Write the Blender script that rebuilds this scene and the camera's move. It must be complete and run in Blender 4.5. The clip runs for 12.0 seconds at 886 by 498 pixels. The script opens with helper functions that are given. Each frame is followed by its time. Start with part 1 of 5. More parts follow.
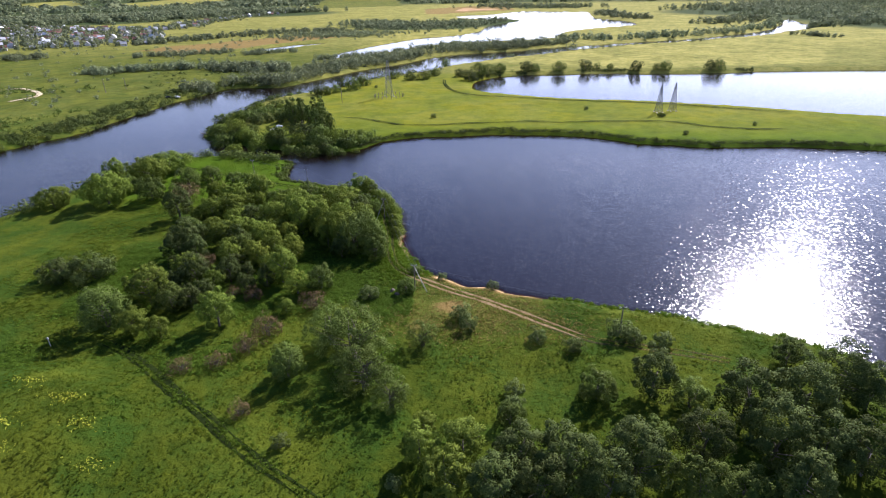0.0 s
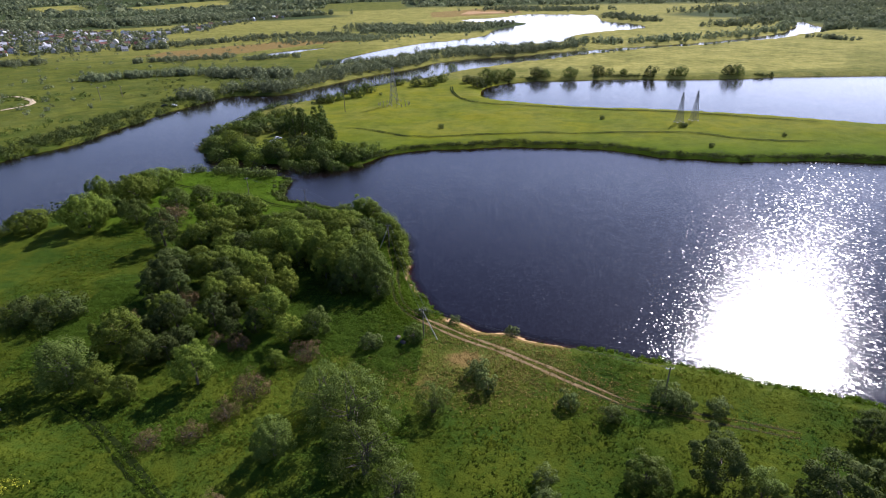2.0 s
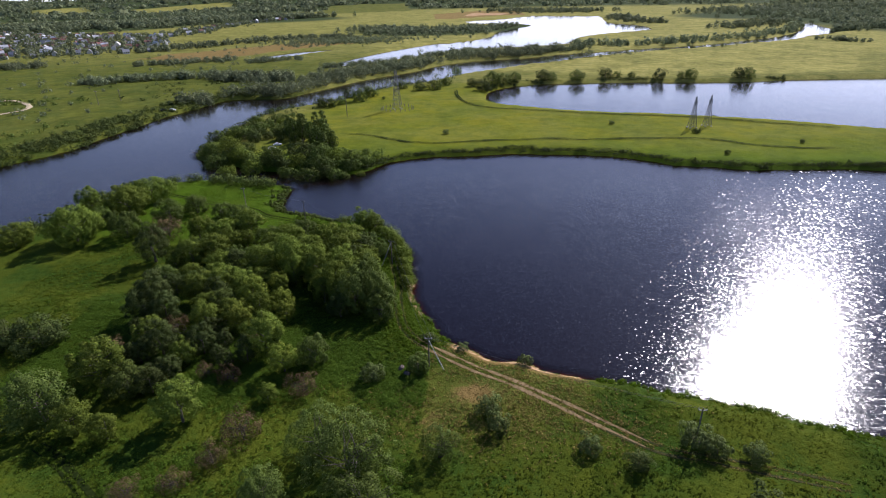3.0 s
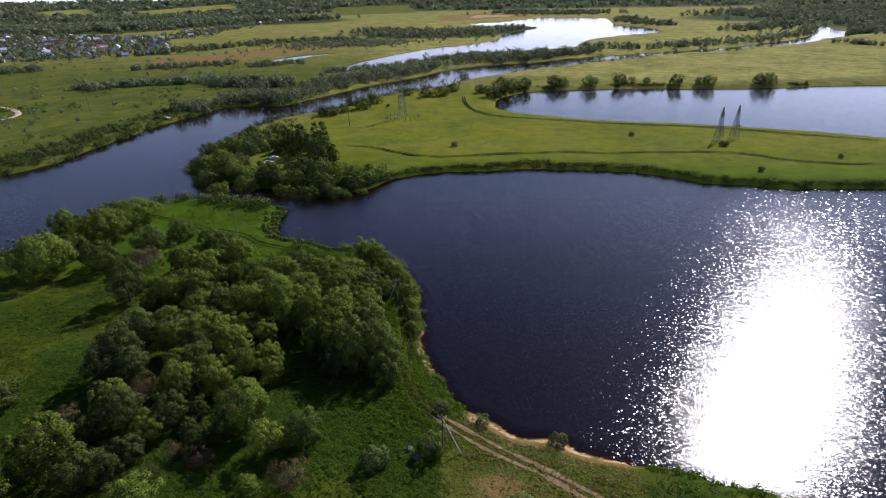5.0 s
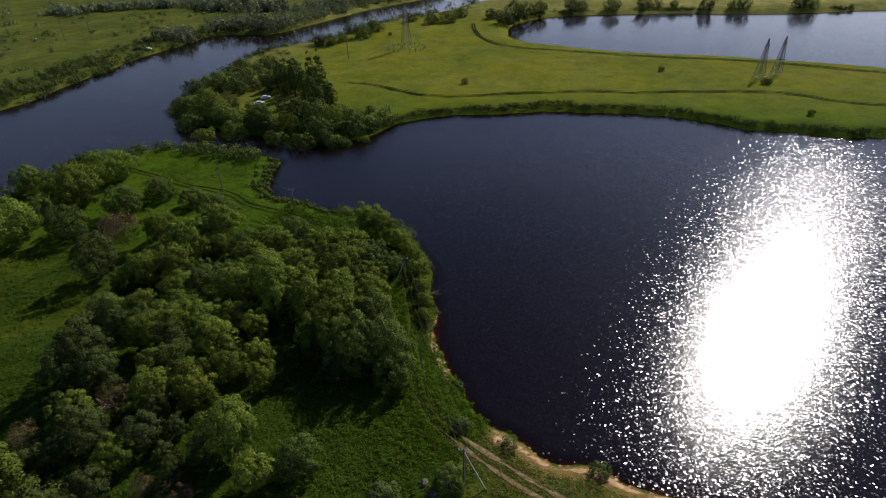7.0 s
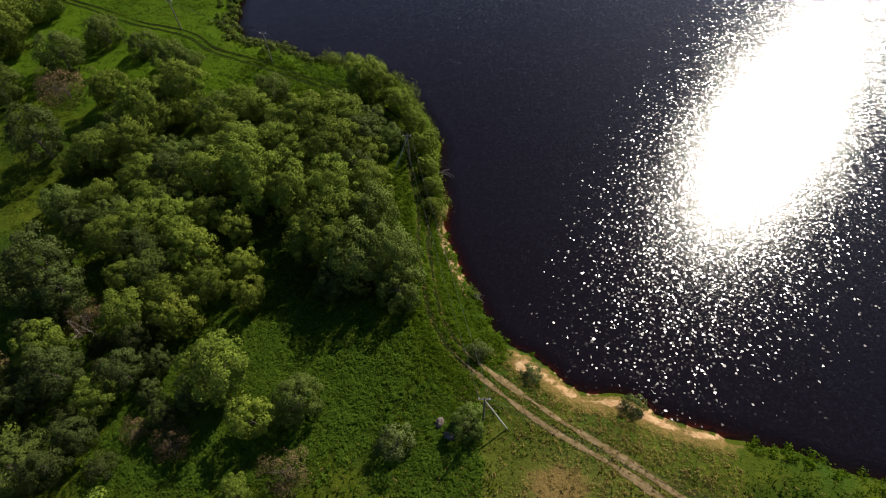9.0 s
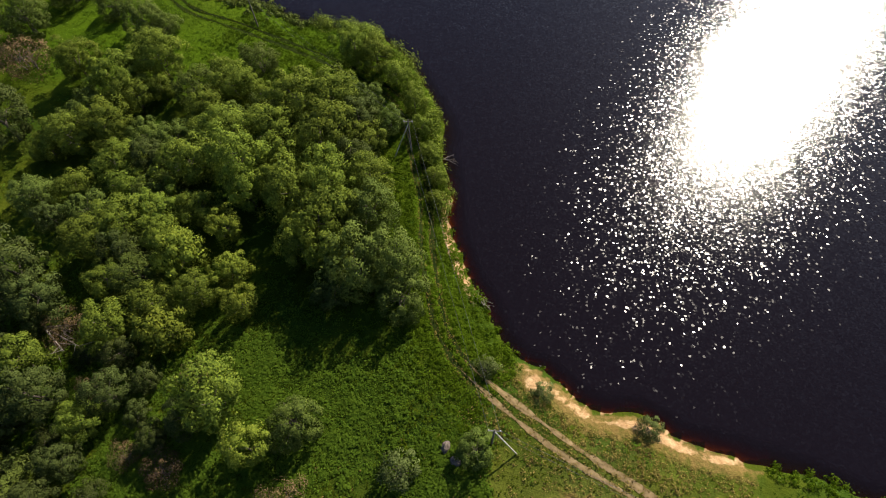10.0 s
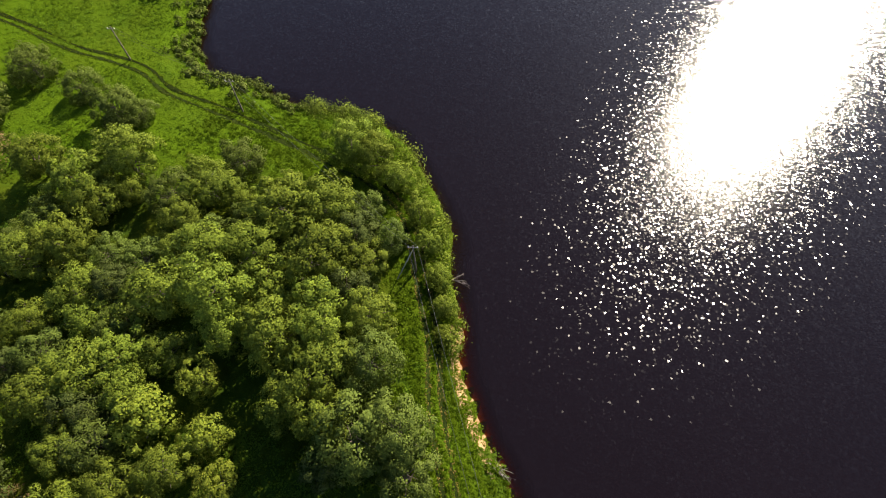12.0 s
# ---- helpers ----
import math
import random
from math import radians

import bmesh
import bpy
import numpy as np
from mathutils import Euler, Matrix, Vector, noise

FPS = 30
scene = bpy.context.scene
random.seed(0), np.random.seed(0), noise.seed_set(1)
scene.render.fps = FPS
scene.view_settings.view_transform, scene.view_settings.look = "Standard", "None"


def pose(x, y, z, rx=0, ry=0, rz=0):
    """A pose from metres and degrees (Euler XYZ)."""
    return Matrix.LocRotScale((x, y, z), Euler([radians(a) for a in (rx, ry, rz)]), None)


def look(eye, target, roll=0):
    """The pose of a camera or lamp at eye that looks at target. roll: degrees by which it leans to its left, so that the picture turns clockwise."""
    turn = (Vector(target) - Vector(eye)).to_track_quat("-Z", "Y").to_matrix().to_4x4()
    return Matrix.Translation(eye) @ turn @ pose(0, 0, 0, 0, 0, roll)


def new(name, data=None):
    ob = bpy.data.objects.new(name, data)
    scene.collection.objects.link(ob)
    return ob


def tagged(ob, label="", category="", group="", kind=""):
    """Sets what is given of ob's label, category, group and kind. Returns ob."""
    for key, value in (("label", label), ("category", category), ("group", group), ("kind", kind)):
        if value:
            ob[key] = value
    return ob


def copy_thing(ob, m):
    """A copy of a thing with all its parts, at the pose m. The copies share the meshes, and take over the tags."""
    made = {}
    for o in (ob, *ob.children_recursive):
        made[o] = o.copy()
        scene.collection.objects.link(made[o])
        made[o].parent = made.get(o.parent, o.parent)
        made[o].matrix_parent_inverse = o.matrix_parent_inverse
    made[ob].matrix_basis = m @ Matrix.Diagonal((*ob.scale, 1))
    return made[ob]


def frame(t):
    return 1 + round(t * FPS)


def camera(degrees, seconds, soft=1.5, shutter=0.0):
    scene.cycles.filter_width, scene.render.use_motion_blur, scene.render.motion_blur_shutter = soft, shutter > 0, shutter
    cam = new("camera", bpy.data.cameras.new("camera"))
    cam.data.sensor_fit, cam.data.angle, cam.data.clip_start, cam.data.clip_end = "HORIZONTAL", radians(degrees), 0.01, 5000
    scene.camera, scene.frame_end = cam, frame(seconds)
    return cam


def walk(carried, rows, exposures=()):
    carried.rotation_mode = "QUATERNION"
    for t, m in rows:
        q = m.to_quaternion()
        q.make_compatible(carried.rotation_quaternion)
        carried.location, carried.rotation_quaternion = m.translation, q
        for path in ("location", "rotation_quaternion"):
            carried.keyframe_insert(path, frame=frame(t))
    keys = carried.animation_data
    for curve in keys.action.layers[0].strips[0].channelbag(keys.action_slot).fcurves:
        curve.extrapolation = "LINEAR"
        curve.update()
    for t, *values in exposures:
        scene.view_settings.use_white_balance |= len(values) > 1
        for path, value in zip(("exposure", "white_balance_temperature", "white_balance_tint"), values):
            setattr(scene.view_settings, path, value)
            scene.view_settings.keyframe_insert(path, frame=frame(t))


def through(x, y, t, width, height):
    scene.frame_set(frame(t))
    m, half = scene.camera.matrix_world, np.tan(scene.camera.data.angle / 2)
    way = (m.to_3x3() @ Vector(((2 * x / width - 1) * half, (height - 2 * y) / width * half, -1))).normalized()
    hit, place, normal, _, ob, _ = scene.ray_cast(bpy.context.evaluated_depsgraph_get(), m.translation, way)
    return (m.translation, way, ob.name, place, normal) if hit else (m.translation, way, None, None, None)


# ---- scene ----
cam = camera(78.2, 12.0, soft=1.0)
PATH = [
    (0, (0.93, 2.054, 71.131), (0.817, 3.853, 70.265), -1.0),
    (0.5, (0.289, 6.733, 71.194), (0.171, 8.532, 70.33), -1.1),
    (1, (-0.384, 11.419, 71.271), (-0.506, 13.22, 70.409), -1.1),
    (1.5, (-1.098, 16.237, 71.37), (-1.225, 18.038, 70.51), -1.1),
    (2, (-1.851, 21.145, 71.444), (-1.982, 22.947, 70.586), -1.2),
    (2.5, (-2.615, 26.144, 71.46), (-2.753, 27.947, 70.605), -1.2),
    (3, (-3.37, 31.265, 71.442), (-3.512, 33.068, 70.589), -1.3),
    (3.2, (-3.713, 33.349, 71.449), (-3.859, 35.151, 70.595), -1.3),
    (5, (-7.09, 52.197, 71.953), (-7.245, 54.002, 71.104), -1.3),
    (5.5, (-8.13, 57.511, 72.054), (-8.29, 59.315, 71.206), -1.3),
    (6, (-9.161, 62.756, 72.124), (-9.325, 64.559, 71.273), -1.4),
    (6.5, (-10.221, 67.982, 72.141), (-10.386, 69.751, 71.222), -1.4),
    (7, (-11.295, 73.382, 72.138), (-11.457, 75.061, 71.063), -1.5),
    (7.2, (-11.659, 75.598, 72.144), (-11.818, 77.236, 71.008), -1.4),
    (8.8, (-14.122, 93.731, 72.327), (-14.278, 94.983, 70.775), -3.4),
    (9, (-14.47, 95.947, 72.344), (-14.622, 97.145, 70.749), -3.6),
    (9.5, (-15.471, 101.452, 72.431), (-15.611, 102.503, 70.735), -3.9),
    (10, (-16.552, 107.061, 72.503), (-16.682, 108.078, 70.785), -3.5),
    (10.5, (-17.564, 112.651, 72.63), (-17.688, 113.669, 70.913), -3.3),
    (11, (-18.503, 118.173, 72.785), (-18.623, 119.193, 71.068), -3.0),
    (11.5, (-19.428, 123.751, 72.873), (-19.543, 124.774, 71.158), -2.8),
    (12, (-20.286, 129.34, 72.94), (-20.398, 130.366, 71.227), -2.6),
]
EXPOSURES = [
    (0, 0.95, 5650, 25), (1.5, 0.68, 5650, 25), (2.5, 0.39, 5650, 25), (3.2, 0.2, 5650, 25), (5, -0.04, 5600, 25), (5.5, -0.1, 5600, 25),
    (6.5, -0.32, 5850, 20), (7.2, -0.44, 6050, 17), (8.8, 0.04, 6500, 13), (9.5, 0.3, 6650, 12), (10.5, 0.74, 6950, 12), (12, 1.06, 7200, 12)]
walk(cam, [(t, look(eye, target, roll)) for t, eye, target, roll in PATH], EXPOSURES)
# ---- plan: shorelines, tracks and plantings, in metres ----
BAY_SHORE = [(81.5, 96.1), (77.5, 100.7), (70.8, 105.6), (63.5, 108.2), (54.5, 110.6), (45.5, 114.7), (38.1, 116.7), (30.4, 118.6), (24.8, 120.3), (17.6, 121.8), (11.4, 123.2), (6.0, 126.1), (-0.7, 126.9), (-5.9, 130.3), (-11.5, 133.5), (-14.1, 138.5), (-16.5, 142.9), (-19.5, 148.6), (-21.6, 156.8), (-21.3, 159.1), (-22.8, 167.2), (-23.9, 175.2), (-26.0, 181.6), (-29.3, 187.4), (-33.4, 193.7), (-39.7, 199.3), (-46.3, 201.4), (-52.8, 202.2), (-58.8, 204.9), (-66.3, 208.4), (-73.1, 210.5), (-77.5, 216.1), (-79.3, 222.1), (-80.0, 229.6), (-79.8, 237.0)]
SPIT_SHORE = [(-88, 241), (-99, 243), (-110, 246), (-122, 247), (-135, 243), (-147, 234), (-152, 222), (-156, 205), (-160, 190), (-165, 172), (-176, 140), (-200, 100), (-240, 40), (-300, -20)]
RIVER_NORTH = [(-430, 0), (-330, 90), (-290, 150), (-262, 200), (-246, 235), (-236, 260)] + [(-229.8, 276.8), (-223.9, 286.6), (-219.8, 300.0), (-219.3, 320.3), (-217.0, 335.8), (-215.4, 365.7), (-211.5, 391.1), (-204.2, 414.2), (-196.9, 442.4), (-177.2, 446.1), (-156.4, 447.6), (-142.9, 472.7), (-128.5, 503.6), (-112.1, 538.6), (-91.7, 567.7), (-69.0, 599.9), (-49.9, 641), (-15.3, 676), (15.7, 688), (48, 701), (83, 732), (122, 752), (144, 762), (194, 789), (283, 828), (362, 882), (476, 984), (592, 1183), (653, 1279)]
RIVER_BEND = [(660, 1298), (609, 1144), (579, 1034), (530, 971), (498, 956), (449, 904)]
ISLAND_NORTH = [(-147.0, 288.1), (-149.6, 302.3), (-151.1, 323.6), (-150.8, 355.0), (-144.7, 393.1), (-123.0, 419.7), (-110.7, 433.2), (-99.7, 456.7), (-80.4, 495.6), (-55.3, 516.8), (-38.1, 543.6), (-19.1, 573.2), (13.0, 605), (42.5, 637), (73.4, 657), (115.7, 699), (152, 723), (206, 760), (268, 785), (342, 834), (448, 904), (585, 1151)]
ISLAND_SOUTH = [(-146.6, 287.2), (-137.2, 277.8), (-125.0, 271.5), (-109.8, 265.5), (-90.7, 260.0), (-75.5, 256.7), (-63.9, 256.9), (-55.5, 261.3), (-46.1, 275.6), (-32.2, 283.9), (-12.3, 286.7), (10.3, 290.3), (27.7, 289.5), (51.7, 287.2), (68.8, 280.1), (81.9, 271.2), (96.2, 268.5), (111.6, 264.6), (128.5, 264.9), (147.1, 265.8), (172, 262), (230, 250), (330, 230)]
LAGOON = [(-1.5, 431.2), (8.7, 415.4), (24.4, 405.9), (47.4, 393.5), (72.7, 384.9), (103.7, 379.7), (131.8, 370.4), (158.0, 361.8), (181.2, 351.1), (195.3, 343.7), (225, 330), (280, 322), (420, 330), (460, 420), (420, 500), (360, 516), (303.3, 518.0), (252.7, 515.4), (206.4, 506.9), (163.8, 506.6), (122.0, 511.8), (77.2, 508.7), (36.4, 502.6), (15.8, 490.2), (0.2, 466.0)]
LAKE = [(-178.8, 621), (-151.1, 641), (-122.2, 682), (-89, 722), (-53, 781), (-17, 804), (58, 839), (116, 872), (149, 984), (219, 1067), (309, 1146), (317, 1306), (280, 1407), (320, 1714), (290, 1765), (137, 1835), (47, 1658), (-54, 1575), (-13, 1432), (88, 1377), (97, 1332), (56, 1247), (20, 1142), (8, 1036), (-36, 945), (-78, 913), (-109, 856), (-140, 786), (-165, 702)]
POND = [(-276, 690), (-264, 730), (-250, 745), (-243, 768), (-230, 795), (-214, 812), (-216, 838), (-252, 826), (-268, 800), (-282, 776), (-290, 734)]
TRACK = [(53.0, 94.4), (41.9, 96.9), (34.9, 98.8), (24.7, 101.9), (9.0, 112.7), (3.0, 116.8), (-3.6, 120.5), (-9.3, 124.1), (-14.3, 127.8), (-18.1, 131.1), (-21.1, 135.9), (-22.7, 141.6), (-24.4, 149.0), (-25.4, 157.1), (-27.1, 163.9), (-29.1, 171.4), (-31.5, 178.0), (-37.3, 183.9), (-43.5, 187.2), (-49.9, 190.4), (-57.7, 194.2), (-67.1, 198.5), (-78.1, 203.1), (-85.7, 208.9), (-98.8, 213.2), (-106.1, 216.3), (-120.3, 222.9), (-135.7, 229.2)]
ISLAND_PATH = [(-81.4, 323.7), (-67.4, 320.3), (-51.3, 309.5), (-34.1, 303.4), (-15.4, 304.4), (3.3, 307.4), (30.0, 309.4), (56.2, 309.4), (82.3, 310.4), (97.3, 309.4), (115.8, 305.5), (126.6, 297.2), (143.2, 292.9), (162.2, 291.3)]
LAGOON_PATH = [(-25.0, 468.7), (-21.6, 434.4), (-11.6, 408.5), (6.0, 392.1), (26.0, 385.0), (69.6, 371.7), (99.0, 365.3), (126.4, 357.9), (150.5, 347.2), (186.3, 330.2)]
DITCH = [(-79.5, 96.7), (-70.9, 91.8), (-57.0, 81.6), (-48.6, 75.7), (-38.2, 68.0), (-30.7, 63.0), (-22.1, 57.8)]
FAR_ROAD = [(-375.5, 432.7), (-361.0, 432.1), (-346.4, 424.2), (-332.4, 412.1), (-324.6, 396.7), (-326.1, 386.5), (-328.4, 376.9)]
WOOD = [('m', -82.9, 178.7, 5.2), ('m', -91.9, 182.9, 4.5), ('m', -75.9, 183.3, 4.9), ('w', -67.9, 177.6, 4.3), ('m', -78.6, 175.4, 4.3), ('m', -61.1, 178.5, 4.3), ('w', -58.5, 185.1, 4.0), ('m', -49.1, 174.6, 5.7), ('m', -42.7, 175.3, 5.4), ('w', -37.4, 176.8, 3.4), ('w', -32.6, 171.9, 2.9), ('m', -51.8, 167.5, 4.8), ('m', -58.5, 166.5, 5.5), ('m', -41.8, 166.6, 5.4), ('m', -35.9, 167.1, 4.0), ('m', -79.7, 166.8, 4.8), ('m', -85.1, 164.3, 4.0), ('w', -74.1, 166.9, 3.3), ('m', -62.9, 159.6, 4.9), ('m', -54.3, 159.3, 4.9), ('m', -48.8, 161.5, 4.6), ('m', -40.6, 159.3, 4.8), ('m', -33.7, 157.7, 4.1), ('m', -81.1, 155.2, 3.4), ('m', -75.1, 160.4, 3.9), ('m', -65.7, 151.7, 4.3), ('m', -69.7, 148.2, 4.9), ('m', -73.1, 144.8, 4.2), ('m', -59.4, 151.7, 3.6), ('m', -38.7, 150.0, 5.2)]
WOOD_MORE = [('w', -32.8, 151.5, 4.2), ('w', -33.3, 142.4, 5.2), ('w', -28.3, 143.5, 4.6), ('w', -26.6, 138.8, 3.8), ('y', -58.9, 143.0, 4.1), ('y', -54.3, 148.6, 2.9), ('y', -51.5, 141.8, 3.0), ('w', -65.0, 140.6, 4.0), ('m', -69.1, 139.2, 3.3), ('y', -48.8, 136.7, 2.6), ('m', -40.8, 188.4, 4.5), ('m', -37.0, 186.1, 3.6), ('m', -33.1, 183.3, 3.1), ('m', -28.9, 176.5, 2.6), ('m', -27.1, 171.7, 2.3), ('m', -25.4, 166.3, 2.1), ('m', -24.1, 161.6, 1.9), ('m', -23.6, 157.6, 1.7), ('w', -84.0, 195.6, 4.3), ('w', -80.2, 195.3, 3.1), ('w', -93.0, 201.1, 3.6), ('w', -104.5, 205.8, 4.6), ('m', -44.5, 153.5, 4.4), ('m', -47.5, 156.5, 4.3), ('m', -42.0, 145.5, 3.6)]
GROVE = [('y', -58.0, 132.1, 3.9), ('m', -65.5, 131.9, 3.6), ('x', -72.8, 132.0, 2.9), ('m', -48.4, 123.8, 4.7), ('y', -43.0, 118.3, 3.1), ('w', -37.9, 121.3, 3.5), ('m', -76.0, 126.8, 3.8), ('w', -70.6, 122.3, 3.7), ('w', -73.6, 119.4, 2.9), ('m', -64.6, 119.9, 2.9), ('w', -62.1, 123.2, 3.0), ('w', -65.3, 114.9, 2.8), ('x', -53.1, 115.1, 2.5), ('x', -37.4, 112.6, 3.0), ('m', -43.2, 110.0, 2.0), ('b', -24.7, 117.2, 2.5), ('w', -15.8, 119.9, 2.5), ('b', -14.8, 130.6, 1.7), ('b', -7.5, 127.8, 1.5), ('b', 5.8, 124.3, 1.7), ('w', -81.4, 138.6, 5.0), ('w', -81.7, 134.4, 4.1), ('x', -104.1, 185.0, 5.0), ('w', -97.9, 167.1, 5.1)]
MEADOW = [('l', -23.1, 92.2, 7.1), ('l', -19.5, 83.4, 6.1), ('l', -29.5, 97.3, 5.5), ('l', -9.9, 97.9, 3.6), ('l', -13.7, 78.3, 4.1), ('b', -1.9, 108.6, 2.5), ('b', -0.0, 104.4, 2.1), ('b', 14.7, 99.9, 2.0), ('b', 21.9, 96.9, 2.0), ('b', 32.5, 102.0, 2.9), ('b', 35.0, 100.3, 2.4), ('b', 41.0, 99.3, 2.2), ('b', 8.8, 82.5, 1.9), ('b', 8.2, 78.5, 2.0), ('x', -57.5, 87.1, 2.4), ('x', -51.0, 89.3, 2.4), ('m', -74.5, 100.0, 3.7), ('m', -68.0, 98.6, 2.7), ('w', -83.1, 102.9, 6.0), ('m', -78.5, 113.2, 5.3), ('w', -71.2, 110.6, 4.1), ('m', -56.6, 103.2, 4.3), ('x', -44.5, 100.4, 3.7), ('m', -109.7, 125.3, 5.3), ('m', -101.4, 126.0, 6.3), ('m', -148.4, 176.0, 6.4), ('m', -130.9, 179.9, 9.1), ('m', -128.2, 203.8, 9.2), ('m', -127.2, 216.7, 8.7), ('w', -35.0, 85.8, 3.7)]
MEADOW_MORE = [('x', -47.0, 94.3, 2.5)]
THICKET = [('w', 23.7, 81.9, 3.7), ('d', 33.7, 82.5, 4.6), ('w', 39.9, 79.8, 3.5), ('w', 30.8, 70.3, 3.2), ('d', 37.2, 67.8, 4.4), ('d', 47.6, 76.8, 5.7), ('d', 63.2, 93.6, 3.1), ('d', 56.9, 77.1, 5.7), ('d', 66.9, 83.0, 5.0), ('d', 70.6, 81.0, 4.4), ('d', 47.7, 67.2, 5.2), ('d', 56.1, 67.6, 5.1), ('d', 60.7, 66.1, 4.6), ('d', 47.7, 59.2, 4.7), ('w', 40.5, 59.7, 4.0), ('w', 34.5, 60.4, 4.1), ('d', 25.5, 63.1, 5.0), ('d', 15.3, 61.8, 5.8), ('d', 20.3, 58.1, 4.8), ('d', 8.2, 63.9, 4.7), ('d', 4.5, 57.4, 4.8), ('d', 10.8, 56.8, 4.7), ('m', -0.9, 66.8, 4.0), ('m', -7.2, 72.2, 2.4), ('m', -7.6, 66.6, 3.1), ('m', -2.7, 59.4, 4.5), ('w', 7.6, 75.0, 2.4), ('b', -11.0, 60.9, 1.4), ('x', -40.7, 75.2, 2.0), ('b', -31.0, 68.3, 1.5)]
SPIT = [('m', -144.1, 206.5, 4.6), ('w', -116.5, 183.5, 5.1), ('w', -108.2, 194.9, 5.4), ('w', -129.4, 191.4, 4.2)]
ISLAND = [('w', -127.0, 268.7, 5.3), ('w', -122.8, 279.0, 6.0), ('w', -129.5, 309.2, 5.0), ('m', -112.3, 281.6, 6.0), ('w', -112.3, 301.6, 5.4), ('d', -126.3, 356.8, 3.9), ('p', -98.4, 319.4, 4.0), ('p', -94.7, 322.8, 4.0), ('p', -88.8, 318.3, 4.0), ('p', -102.8, 318.3, 3.4), ('p', -83.1, 313.9, 3.3), ('p', -110.2, 332.0, 3.0), ('d', -86.5, 273.3, 6.3), ('d', -76.8, 269.5, 6.1), ('w', -99.1, 267.2, 5.7), ('w', -105.7, 259.3, 5.1), ('w', -87.8, 254.9, 4.5), ('w', -77.3, 250.8, 4.8), ('w', -117.8, 259.4, 4.6), ('w', -66.7, 252.8, 4.0), ('w', -61.4, 260.3, 3.2), ('d', -58.9, 282.2, 2.2), ('w', -56.5, 256.7, 2.2), ('w', -129.8, 268.4, 3.4), ('w', -130.1, 331.5, 4.2), ('w', -116.5, 272.7, 4.4), ('w', -101.2, 297.2, 4.8), ('d', -70.6, 254.8, 4.0), ('w', -62.4, 253.0, 2.7)]
FIELD_EDGE = [('d', 46.1, 494.8, 5.7), ('d', 54.2, 496.6, 4.4), ('d', 75.4, 495.8, 5.7), ('d', 100.3, 489.1, 5.6), ('d', 109.9, 497.8, 3.5), ('d', 122.0, 495.2, 3.0), ('d', 142.6, 485.0, 5.0), ('d', 160.9, 489.6, 3.4), ('d', 167.9, 481.8, 4.6), ('d', 207.1, 482.2, 4.5), ('d', 214.4, 483.7, 5.0), ('d', 4.0, 464.3, 6.6), ('d', -4.2, 461.3, 5.7), ('d', 12.2, 462.9, 5.7), ('d', 22.9, 506.0, 5.0), ('d', -12.7, 484.2, 4.3), ('d', -27.7, 555.0, 4.5), ('d', -107.6, 402.0, 4.7), ('d', -102.8, 436.5, 4.0), ('d', -92.0, 424.2, 5.0), ('d', -87.4, 440.6, 5.2), ('d', -113.6, 403.1, 4.0), ('d', -102.5, 412.5, 3.7), ('d', -68.2, 474.9, 3.9), ('d', -52.3, 467.8, 4.6), ('d', -42.0, 471.6, 5.1), ('d', -34.7, 490.6, 4.4)]
